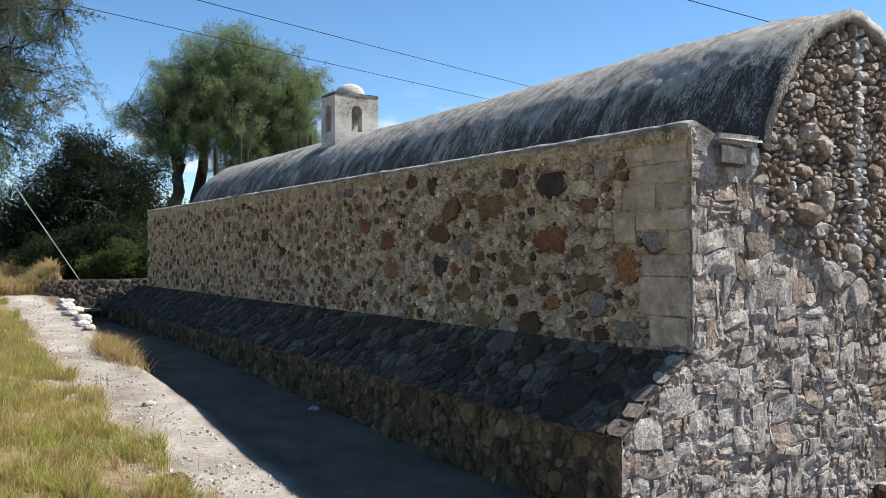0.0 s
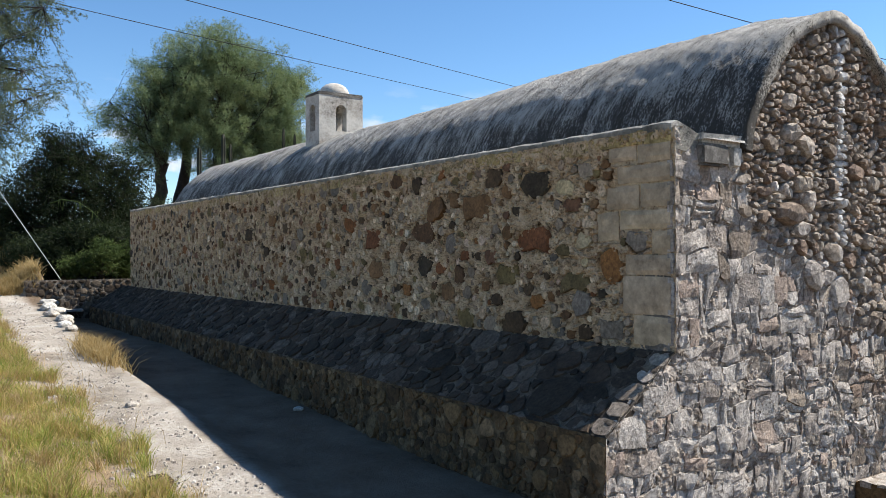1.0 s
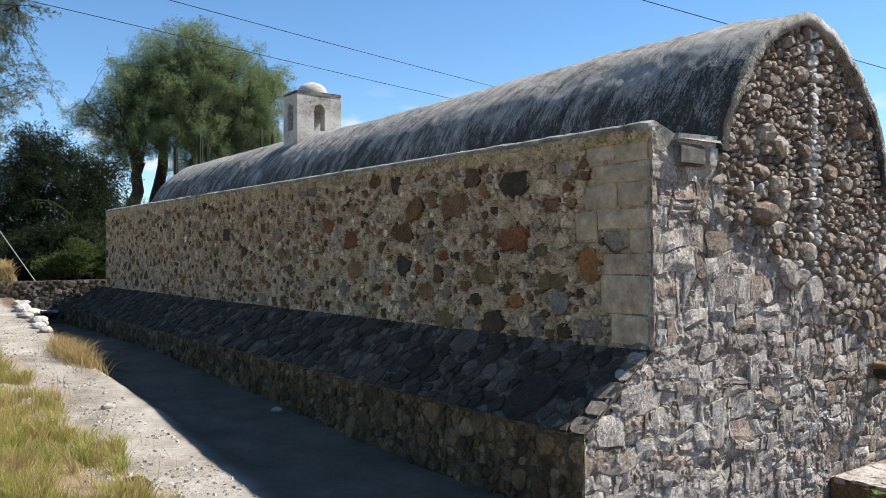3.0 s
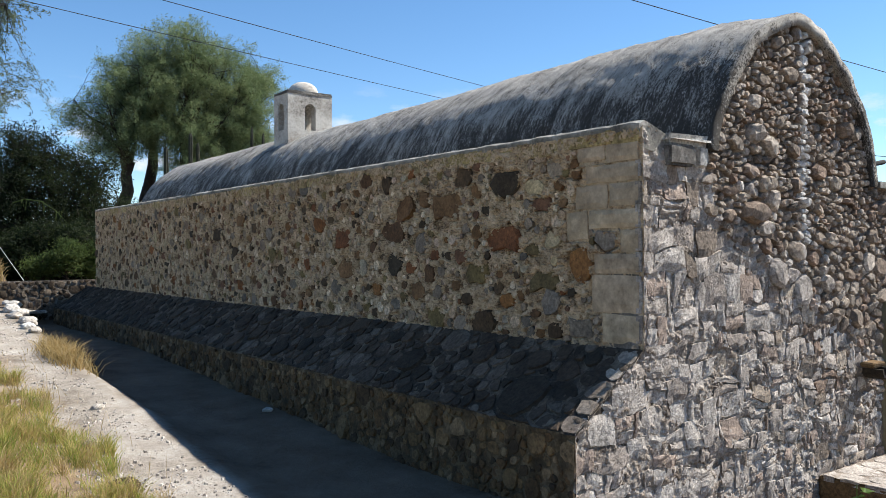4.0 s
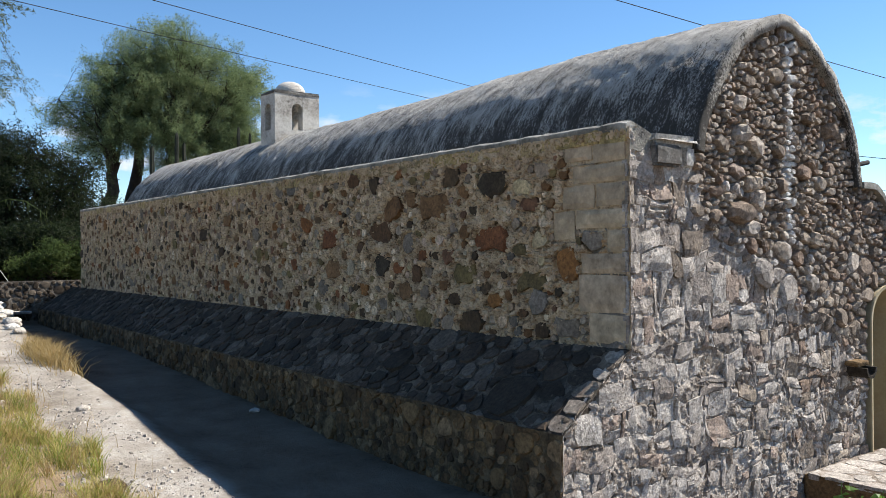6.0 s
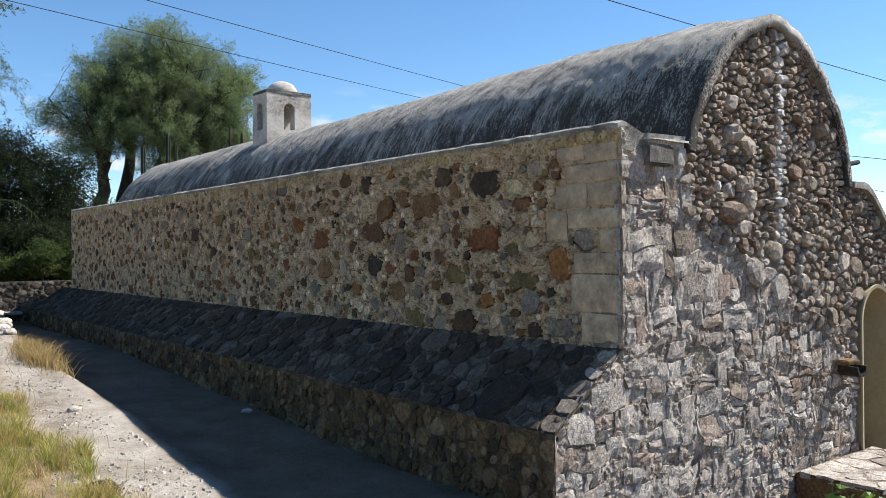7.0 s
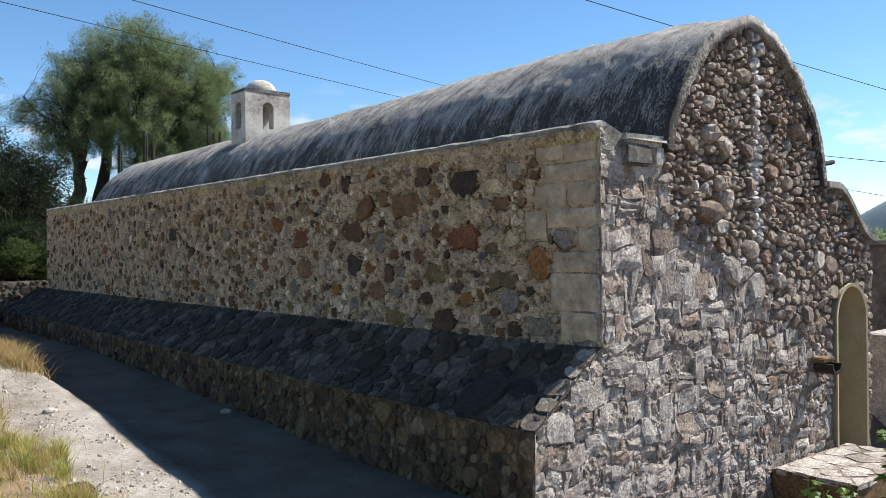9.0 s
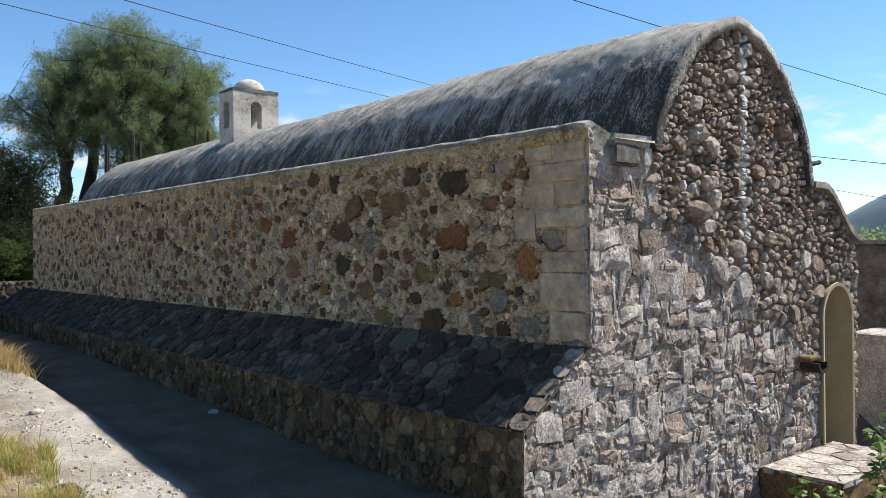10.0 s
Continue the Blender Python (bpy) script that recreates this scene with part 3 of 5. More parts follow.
part("door_leaf", bm, WOOD, gable, "closed plank door deep in its reveal")

# other walls that close the chapel
bm = bmesh.new()
box(bm, (EAST_X - 0.45, GABLE_Y + 0.6, -0.9), (EAST_X, FAR_Y, 2.62))
part("east_wall", bm, MORTAR, chapel)
slab("end_wall", WALL_X + 0.55, EAST_X - 0.45, FAR_Y - 0.5, FAR_Y - 0.05, lambda x: max(2.8, vault_z(max(-1, min(1, (x - RIDGE_X) / VAULT_A))) - 0.1) if abs(x - RIDGE_X) < VAULT_A else 2.8,
     lambda x: -0.9, MORTAR, chapel, 40)


# vault
def vault_mesh():
    nu, nv, v, f = 100, 480, [], []
    ul, ur = vault_u(2.8), vault_u(2.6)
    for j in range(nv + 1):
        y = GABLE_Y - 0.05 + (FAR_Y - 0.25 - GABLE_Y) * j / nv
        sag = 0.08 * smooth01(4.2, 5.0, y) * smooth01(12, 6, y)
        for i in range(nu + 1):
            s = -1 + 2 * i / nu
            u = (ul if s < 0 else ur) * math.copysign(math.sin(abs(s) * math.pi / 2), s)
            d = 0.03 * noise.noise((u * 3, y * 0.6, 1)) + 0.014 * noise.noise((u * 6, y * 2.2, 4)) + 0.009 * noise.noise((u * 16, y * 9, 8)) + 0.008 * noise.noise((u * 34, y * 22, 2))
            z = vault_z(u)
            nz = (z - SPRING_Z) / VAULT_B
            v.append((RIDGE_X + VAULT_A * u + d * u, y + (0.015 * noise.noise((u * 9, 5, 1)) if j == 0 else 0), z + d * nz + sag * nz))
    w = nu + 1
    for j in range(nv):
        for i in range(nu):
            f.append((j * w + i, j * w + w + i, j * w + w + i + 1, j * w + i + 1))
    return v, f


vv, vf = vault_mesh()
vault = from_lists("vault_roof", vv, vf, VAULT, chapel, "grey barrel vault streaked with black lichen", smooth=True)
shell = vault.modifiers.new("shell", "SOLIDIFY")
shell.thickness, shell.offset = 0.115, 1

# drain block and shoulder cap on the gable's top
bm = bmesh.new()
box(bm, (5.47, GABLE_Y - 0.045, 2.64), (5.82, GABLE_Y + 0.3, 2.82), 0.02, 0.008, 4)
part("drain_block", bm, STAINED, gable, "projecting stained drain block")
bm = bmesh.new()
box(bm, (5.86, GABLE_Y - 0.03, 2.62), (6.02, GABLE_Y + 0.3, 2.83), 0.03, 0.012, 5)
part("drain_cheek", bm, PALE_ROCK, gable)
bm = bmesh.new()
box(bm, (5.46, GABLE_Y - 0.05, 2.8), (6.06, GABLE_Y + 0.3, 2.9), 0.045, 0.014, 6)
part("drain_cap", bm, PALE_ROCK, gable)
v, f = [], []
for i in range(25):
    x = EAST_X - 0.02 + (GABLE_END - EAST_X + 0.04) * i / 24
    z = gable_top(x)
    v += [(x, GABLE_Y - 0.06, z - 0.03), (x, GABLE_Y - 0.06, z + 0.04), (x, GABLE_Y + 0.62, z + 0.05), (x, GABLE_Y + 0.62, z - 0.03)]
for i in range(24):
    for q in range(4):
        f.append((4 * i + q, 4 * i + 4 + q, 4 * i + 4 + (q + 1) % 4, 4 * i + (q + 1) % 4))
f += [(0, 1, 2, 3), (99, 98, 97, 96)]
from_lists("volute_cap", v, f, COPING, gable)

# half-round drain spout
v, f = [], []
for i in range(9):
    a = math.pi * (1 + i / 8)
    for r in (0.115, 0.085):
        for y in (GABLE_Y - 0.2, GABLE_Y + 0.1):
            v.append((8.82 + r * math.cos(a), y, 0.7 + r * math.sin(a)))
for i in range(8):
    o = 4 * i
    f += [(o, o + 4, o + 5, o + 1), (o + 2, o + 3, o + 7, o + 6), (o, o + 2, o + 6, o + 4)]
f += [(0, 1, 3, 2), (32, 34, 35, 33)]
from_lists("drain_spout", v, f, FLAG, gable, "clay half-round drain spout")
bm = bmesh.new()
box(bm, (8.69, GABLE_Y - 0.12, 0.71), (8.95, GABLE_Y + 0.1, 0.76), 0.01, 0.006, 2)
part("spout_tile", bm, PLINTH_STONE, gable)

# bell turret with arched openings
TX0, TX1, TY0, TY1, TZ0, TZ1 = 6.80, 7.71, 13.65, 14.22, 3.9, 4.88
turret = tagged(new("bell_turret"), "small white-plastered bell turret with a dome on the vault", "bell turret")


mx, my, ax, ay, z0, z1 = (TX0 + TX1) / 2, (TY0 + TY1) / 2, 0.11, 0.11, 4.2, 4.69
blocks = [("pier", (x0, y0, TZ0), (x1, y1, TZ1)) for x0, x1 in ((TX0, mx - ax), (mx + ax, TX1)) for y0, y1 in ((TY0, my - ay), (my + ay, TY1))]
blocks += [("lintel", (mx - ax, TY0 + 0.002, z1), (mx + ax, TY1 - 0.002, TZ1 - 0.002)), ("sill", (mx - ax, TY0 + 0.002, TZ0), (mx + ax, TY1 - 0.002, z0))]
blocks += [(nm, (x0, my - ay, a), (x1, my + ay, b)) for x0, x1 in ((TX0 + 0.002, mx - ax), (mx + ax, TX1 - 0.002)) for nm, a, b in (("lintel", z1, TZ1 - 0.002), ("sill", TZ0, z0))]
for nm, lo, hi in blocks:
    bm = bmesh.new()
    box(bm, lo, hi)
    part(nm, bm, PLASTER_WHITE, turret)
# rounded heads of the openings
for along in (0, 1):
    mid, half, ends = (mx, ax, ((TY0 + 0.003, my - ay), (my + ay, TY1 - 0.003))) if along else (my, ay, ((TX0 + 0.003, mx - ax), (mx + ax, TX1 - 0.003)))
    for d0, d1 in ends:
        for side in (-1, 1):
            prof = [(mid + side * half, z1)] + [(mid + side * half * math.cos(q * math.pi / 16), z1 - half + half * math.sin(q * math.pi / 16)) for q in range(9)]
            v = [(p, d, z) if along else (d, p, z) for d in (d0, d1) for p, z in prof]
            f = [tuple(range(10)), tuple(range(19, 9, -1))] + [(q, (q + 1) % 10, 10 + (q + 1) % 10, 10 + q) for q in range(10)]
            from_lists("arch_haunch", v, f, PLASTER_WHITE, turret)
bm = bmesh.new()
box(bm, (TX0 - 0.008, TY0 - 0.008, TZ1 - 0.04), (TX1 + 0.008, TY1 + 0.008, TZ1 + 0.03), 0.015, 0.006, 3)
part("cornice", bm, STAINED, turret, "dark-stained cornice")
bm = bmesh.new()
bmesh.ops.create_uvsphere(bm, u_segments=28, v_segments=14, radius=1.0, matrix=Matrix.Translation(((TX0 + TX1) / 2, (TY0 + TY1) / 2, TZ1 + 0.04)) @ Matrix.Diagonal((0.29, 0.27, 0.22, 1)))
part("dome", bm, PLASTER_WHITE, turret, smooth=True)


# ---- retaining wall, step, path rocks ----
retaining = new("retaining_wall")
tagged(retaining, "low rubble retaining wall closing the shaded lane", "wall")
bm = bmesh.new()
box(bm, (3.0, 21.25, -0.1), (5.9, 21.6, 1.3), 0.03, 0.02, 3)
part("core", bm, GABLE_MORTAR, retaining)
rng = random.Random(31)
c, r = scatter(rng, 2.9, 1.3, lambda g, a, b: 0.04 + 0.1 * g.random() ** 1.5, 2500)
# the dark stone tone paints in the shade that lies on this wall
masonry(retaining, rng, c, outlines(c, r, 0.006, 1.6, 8, 2.9, 1.3), lambda g, q, o: g.uniform(0.01, 0.05), lambda a, b, h: (3.0 + a, 21.24 - h, b), [FLAG], lambda g, i, q: 0, lambda q: q[0], smooth=False, wobble=0.25, long=0.15)

# mortared stone step before the doorway
step = tagged(new("stone_step"), "sunlit stone step with a cracked paved top", "step")
bm = bmesh.new()
box(bm, (7.82, 3.42, -1.0), (9.42, GABLE_Y + 0.02, -0.274), 0.02, 0.01, 8)
part("body", bm, PLINTH_STONE, step)
rng = random.Random(12)
c, r = scatter(rng, 1.6, 0.8, lambda g, a, b: g.uniform(0.09, 0.2), 600)
rough_sheet("step_bed", 1.6, 0.82, 0.03, lambda a, b, h: (7.82 + a, 3.41 + b, -0.268 + h), lambda a, b: crumbly(a, b, 0.005, 0.005, 0.004, 21), GABLE_FACE, step, smooth=False)
masonry(step, rng, c, outlines(c, r, 0.001, 2.2, 10, 1.6, 0.8, 0.03), lambda g, q, o: g.uniform(0.036, 0.042), lambda a, b, h: (7.82 + a, 3.41 + b, -0.3 + h), [COBBLE, PALE_STONE], lambda g, i, q: int(g.random() < 0.9), lambda q: q[0], smooth=False, piece="paving_stone", flat=0.95, wobble=0.06, tip=0.01)


def boulder(name, centre, size, seed, mat, label, group="", category="rock"):
    bm = bmesh.new()
    bmesh.ops.create_icosphere(bm, subdivisions=2, radius=1.0)
    for q in bm.verts:
        d = 1 + 0.3 * noise.noise(q.co * 1.3 + Vector((seed * 3.1, 0, 0))) + 0.12 * noise.noise(q.co * 3.5 + Vector((0, seed * 2.2, 0)))
        q.co = Vector((q.co.x * size[0], q.co.y * size[1], q.co.z * size[2])) * d + Vector(centre)
    return tagged(part(name, bm, mat), label, category, group)


rng = random.Random(6)
for i in range(10):
    t = i / 9
    x, y = 2.93 + 0.42 * t + rng.uniform(-0.1, 0.1), 15.6 + 5.0 * t + rng.uniform(-0.2, 0.2)
    s = rng.uniform(0.08, 0.2)
    boulder("rock", (x, y, ground_z(x - 0.1, y) + s * 0.25), (s * rng.uniform(0.7, 1.1), s * rng.uniform(0.9, 1.7), s * rng.uniform(0.35, 0.6)), i, PALE_ROCK, "whitish rounded rock edging the path above the lane", "rocks edging the path")
bm = bmesh.new()
box(bm, (3.79, 20.95, 0.56), (4.24, 21.27, 0.62), 0.012, 0.005, 5)
tagged(part("ledge_slab", bm, PALE_ROCK), "pale slab set as a ledge into the retaining wall", "slab")
boulder("rock", (1.95, 6.9, ground_z(1.95, 6.9) + 0.02), (0.13, 0.09, 0.06), 21, WALL_STONES[0], "dark weathered stone lying on the path's grassy edge")
boulder("rock", (2.0, 8.2, ground_z(2.0, 8.2) + 0.02), (0.07, 0.06, 0.05), 22, WALL_STONES[4], "grey weathered stone lying on the dirt path")
boulder("rock", (2.45, 9.6, ground_z(2.45, 9.6) + 0.02), (0.08, 0.07, 0.04), 23, PALE_ROCK, "pale flat stone lying on the dirt path")
boulder("rubble_piece", (4.22, 9.05, ground_z(4.22, 9.05) + 0.015), (0.07, 0.06, 0.03), 24, PALE_ROCK, "small pale rubble piece lying in the shaded lane")

# pebbles on the path
rng = random.Random(77)
v, f = [], []
for i in range(7000):
    y = 5 + 17 * rng.random() ** 1.3
    x = 1.5 + 1.22 * rng.random() ** 0.9 + 0.03 * max(0, y - 12)
    if noise.noise((x * 1.4, y * 0.9, 3)) < -0.05 and rng.random() < 0.75:
        continue
    s = 0.004 + 0.024 * rng.random() ** 5
    z = ground_z(x, y)
    o = len(v)
    a0 = rng.uniform(0, 6.3)
    for k in range(5):
        a = a0 + 2 * math.pi * k / 5
        q = s * rng.uniform(0.7, 1.3)
        v.append((x + q * math.cos(a), y + q * math.sin(a), z - 0.004))
    for k in range(5):
        a = a0 + 2 * math.pi * k / 5
        q = s * rng.uniform(0.45, 0.75)
        v.append((x + q * math.cos(a), y + q * math.sin(a), z + s * rng.uniform(0.5, 0.8)))
    f += [(o + k, o + (k + 1) % 5, o + 5 + (k + 1) % 5, o + 5 + k) for k in range(5)]
    f.append(tuple(o + 5 + k for k in range(5)))
tagged(from_lists("gravel", v, f, PEBBLE), "loose pale pebbles scattered on the dirt path", "gravel", kind="stuff")


# ---- grass ----
def blades(name, rng, count, where, height, mat, label, width=0.005):
    v, f = [], []
    for _ in range(count):
        p = where(rng)
        if p is None:
            continue
        x, y = p
        z = ground_z(x, y)
        h = height(rng, x, y)
        a = rng.uniform(0, 2 * math.pi)
        lx, ly = math.cos(a) * h * rng.uniform(0.1, 1.3), math.sin(a) * h * rng.uniform(0.1, 1.3)
        b = rng.uniform(0, 2 * math.pi)
        wx, wy = math.cos(b) * width, math.sin(b) * width
        o = len(v)
        v += [(x - wx, y - wy, z - 0.01), (x + wx, y + wy, z - 0.01), (x + lx * 0.4 - wx * 0.8, y + ly * 0.4 - wy * 0.8, z + h * 0.6),
              (x + lx * 0.4 + wx * 0.8, y + ly * 0.4 + wy * 0.8, z + h * 0.6), (x + lx, y + ly, z + h * rng.uniform(0.75, 1.05))]
        f += [(o, o + 1, o + 3, o + 2), (o + 2, o + 3, o + 4)]
    return tagged(from_lists(name, v, f, mat), label, "grass", kind="stuff")


def bank(rng):
    y = 2.2 + 21.4 * rng.random() ** 1.5
    x = 2.05 - 3.2 * rng.random() ** 1.25 - 0.25 * noise.noise((0, y * 0.8, 0))
    d = noise.noise((x * 1.6, y * 1.6, 7)) + 0.5 * noise.noise((x * 5, y * 5, 2))
    edge = smooth01(2.0, 1.5, x)
    if d + rng.uniform(-0.35, 0.35) < 0.2 - 0.4 * edge:
        return None
    return x, y


def far_bank(rng):
    y = 21.3 + 7.4 * rng.random() ** 1.3
    x = -1.5 + 4.9 * rng.random()
    return (x, y)


blades("grass", random.Random(4), 150000, bank, lambda g, x, y: g.uniform(0.025, 0.14) * (1 + 0.9 * noise.noise((x * 1.7, y * 1.7, 0))), GRASS, "patchy green and dried grass on the bank", 0.0032)
blades("dry_grass", random.Random(14), 36000, bank, lambda g, x, y: g.uniform(0.04, 0.2), STRAW, "dry straw stalks among the bank's grass", 0.0022)
blades("dry_grass", random.Random(15), 30000, far_bank, lambda g, x, y: g.uniform(0.08, 0.34), STRAW, "tall dry grass on the rise above the lane", 0.009)
blades("grass_tuft", random.Random(16), 1500, lambda g: (2.84 + g.gauss(0, 0.11), 13.0 + g.gauss(0, 0.5)), lambda g, x, y: g.uniform(0.08, 0.32), STRAW, "yellow grass tuft on the lane's edge", 0.006)


def tufts(rng, count, spots):
    centres = [p for p in (spots(rng) for _ in range(count)) if p]
    return lambda g: (lambda p: (p[0] + g.gauss(0, 0.035), p[1] + g.gauss(0, 0.035)))(g.choice(centres))


blades("grass", random.Random(24), 26000, tufts(random.Random(25), 700, bank), lambda g, x, y: g.uniform(0.08, 0.24), GRASS, "green grass tufts standing up from the bank", 0.0034)
blades("dry_grass", random.Random(26), 16000, tufts(random.Random(27), 520, bank), lambda g, x, y: g.uniform(0.08, 0.27), STRAW, "dry yellow tufts standing up from the bank", 0.003)
blades("seed_stalks", random.Random(28), 60, lambda g: (g.uniform(1.75, 2.4), g.uniform(6.5, 13.5)), lambda g, x, y: g.uniform(0.14, 0.3), STRAW, "thin dry seed stalks beside the path", 0.0025)


# ---- trees ----
def tube(v, f, pts, radii, sides=6):
    o = len(v)
    for i, (p, r) in enumerate(zip(pts, radii)):
        d = (pts[min(i + 1, len(pts) - 1)] - pts[max(i - 1, 0)]).normalized()
        s = d.cross(Vector((0.31, 0.92, 0.2))).normalized()
        t = d.cross(s)
        for k in range(sides):
            a = 2 * math.pi * k / sides
            v.append(p + (s * math.cos(a) + t * math.sin(a)) * r)
    for i in range(len(pts) - 1):
        for k in range(sides):
            f.append((o + i * sides + k, o + i * sides + (k + 1) % sides, o + (i + 1) * sides + (k + 1) % sides, o + (i + 1) * sides + k))


def bough(v, f, rng, p, q, r0, r1, sides, bend=0.18, n=6):
    """A crooked limb from p to q; returns its points."""
    pts, length = [], (q - p).length
    side = Vector((rng.uniform(-1, 1), rng.uniform(-1, 1), rng.uniform(-0.2, 1))) * bend * length
    for i in range(n + 1):
        t = i / n
        w = p.lerp(q, t) + side * (4 * t * (1 - t)) * 0.6
        if 0 < i < n:
            w += Vector((rng.uniform(-1, 1), rng.uniform(-1, 1), rng.uniform(-1, 1))) * length * 0.03
        pts.append(w)
    tube(v, f, pts, [r0 + (r1 - r0) * i / n for i in range(n + 1)], sides)
    return pts


def leaf_quads(centres, rng_np, per, spread, size, hang, wide=0.24):
    count = len(centres) * per
    c = np.repeat(centres, per, 0) + rng_np.normal(0, 1, (count, 3)) * np.array(spread)
    u = rng_np.normal(0, 1, (count, 3))
    u[:, 2] -= hang
    u /= np.linalg.norm(u, axis=1, keepdims=True)
    s = np.cross(u, rng_np.normal(0, 1, (count, 3)))
    s /= np.linalg.norm(s, axis=1, keepdims=True)
    L = (size * rng_np.uniform(0.6, 1.4, count))[:, None]
    q = np.stack([c - u * L, c + s * L * wide, c + u * L, c - s * L * wide], 1).reshape(-1, 3)
    return q


def leaf_sprays(points, ways, g, per, length, thick, size, hang, wide=0.22):
    """Feathery sprays: each grows from its point along its way, leaflets set along it."""
    n = len(points)
    d = ways + g.normal(0, 0.55, (n, 3))
    d[:, 2] -= hang * 0.5
    d /= np.linalg.norm(d, axis=1, keepdims=True)
    t = g.uniform(-0.25, 1, (n, per, 1))
    reach = length * g.uniform(0.5, 1.3, (n, 1, 1))
    c = (points[:, None] + d[:, None] * t * reach + g.normal(0, 1, (n, per, 3)) * thick * (1.25 - 0.8 * t)).reshape(-1, 3)
    c[:, 2] -= (hang * 0.3 * length * t ** 2).reshape(-1)
    u = np.repeat(d, per, 0) * 0.8 + g.normal(0, 0.6, (n * per, 3))
    u[:, 2] -= hang * 0.4
    u /= np.linalg.norm(u, axis=1, keepdims=True)
    s = np.cross(u, g.normal(0, 1, (n * per, 3)))
    s /= np.linalg.norm(s, axis=1, keepdims=True)
    L = (size * g.uniform(0.6, 1.4, n * per))[:, None]
    return np.stack([c - u * L, c + s * L * wide, c + u * L, c - s * L * wide], 1).reshape(-1, 3)


def leaf_part(name, q, mat, parent):
    me = bpy.data.meshes.new(name)
    nq = len(q) // 4
    me.vertices.add(len(q))
    me.vertices.foreach_set("co", q.astype(np.float32).ravel())
    me.loops.add(len(q))
    me.loops.foreach_set("vertex_index", np.arange(len(q), dtype=np.int32))
    me.polygons.add(nq)
    me.polygons.foreach_set("loop_start", np.arange(0, len(q), 4, dtype=np.int32))
    me.update(calc_edges=True)
    return tagged(link(name, me, mat, parent), kind="stuff")


def tree(label, stems, blobs, seed, mat, limbs, twigs, per, spread, size, hang=0.4, girth=0.28, droop=0.0, name="tree", twig_r=0.012, spray=0.0):
    """stems: foot and fork of each trunk. blobs: crown lobes (centre, radii). Boughs run from the forks into the lobes and part into twigs with leaves."""
    rng, g = random.Random(seed), np.random.default_rng(seed)
    top = tagged(new(name), label, "tree")
    v, f, forks = [], [], []
    for foot, fork in stems:
        pts = bough(v, f, rng, Vector(foot), Vector(fork), girth, girth * 0.6, 10, 0.06)
        forks += pts[3:]
    weights = [b[1][0] * b[1][1] * b[1][2] for b in blobs]
    joints = []
    for i in range(limbs):
        ctr, rad = rng.choices(blobs, weights)[0]
        d = Vector((rng.gauss(0, 1), rng.gauss(0, 1), rng.gauss(0, 1))).normalized() * rng.uniform(0.35, 0.8)
        q = Vector(ctr) + Vector((d.x * rad[0], d.y * rad[1], d.z * rad[2]))
        start = min(forks, key=lambda p: (p - q).length + rng.uniform(0, 0.8))
        joints += bough(v, f, rng, start, q, girth * 0.36, girth * 0.07, 5, 0.14)[2:]
    from_lists("trunk", v, f, BARK, top, smooth=True)
    tv, tf, leaves, ways = [], [], [], []
    for i in range(twigs):
        ctr, rad = rng.choices(blobs, weights)[0]
        d = Vector((rng.gauss(0, 1), rng.gauss(0, 1), rng.gauss(0, 1))).normalized() * rng.random() ** 0.4
        if noise.noise(d * 2.6 + Vector(ctr)) < (-0.09 if spray else -0.16):
            continue
        d *= 0.9 + 0.45 * noise.noise(d * 3.1 + Vector((seed, 0, 0)))
        q = Vector(ctr) + Vector((d.x * rad[0], d.y * rad[1], d.z * rad[2]))
        start = min(rng.sample(joints, min(len(joints), 60)), key=lambda p: (p - q).length)
        q.z -= droop * rng.random() * rad[2]
        pts = bough(tv, tf, rng, start, q, twig_r, twig_r * 0.35, 3, 0.2, 4)
        leaves += [pts[2].lerp(pts[3], 0.5), pts[3], pts[4], pts[4]]
        out = (q - Vector(ctr)).normalized() * 0.6 + (pts[4] - pts[2]).normalized() * 0.6
        ways += [out] * 4
    tagged(from_lists("twig_growth", tv, tf, BARK, top), kind="stuff")
    c = np.array([tuple(p) for p in leaves])
    if spray:
        leaf_part("crown", leaf_sprays(c, np.array([tuple(p) for p in ways]), g, per, spray, spread[0], size, hang), mat, top)
    else:
        leaf_part("crown", leaf_quads(c, g, per, spread, size, hang), mat, top)
    return top


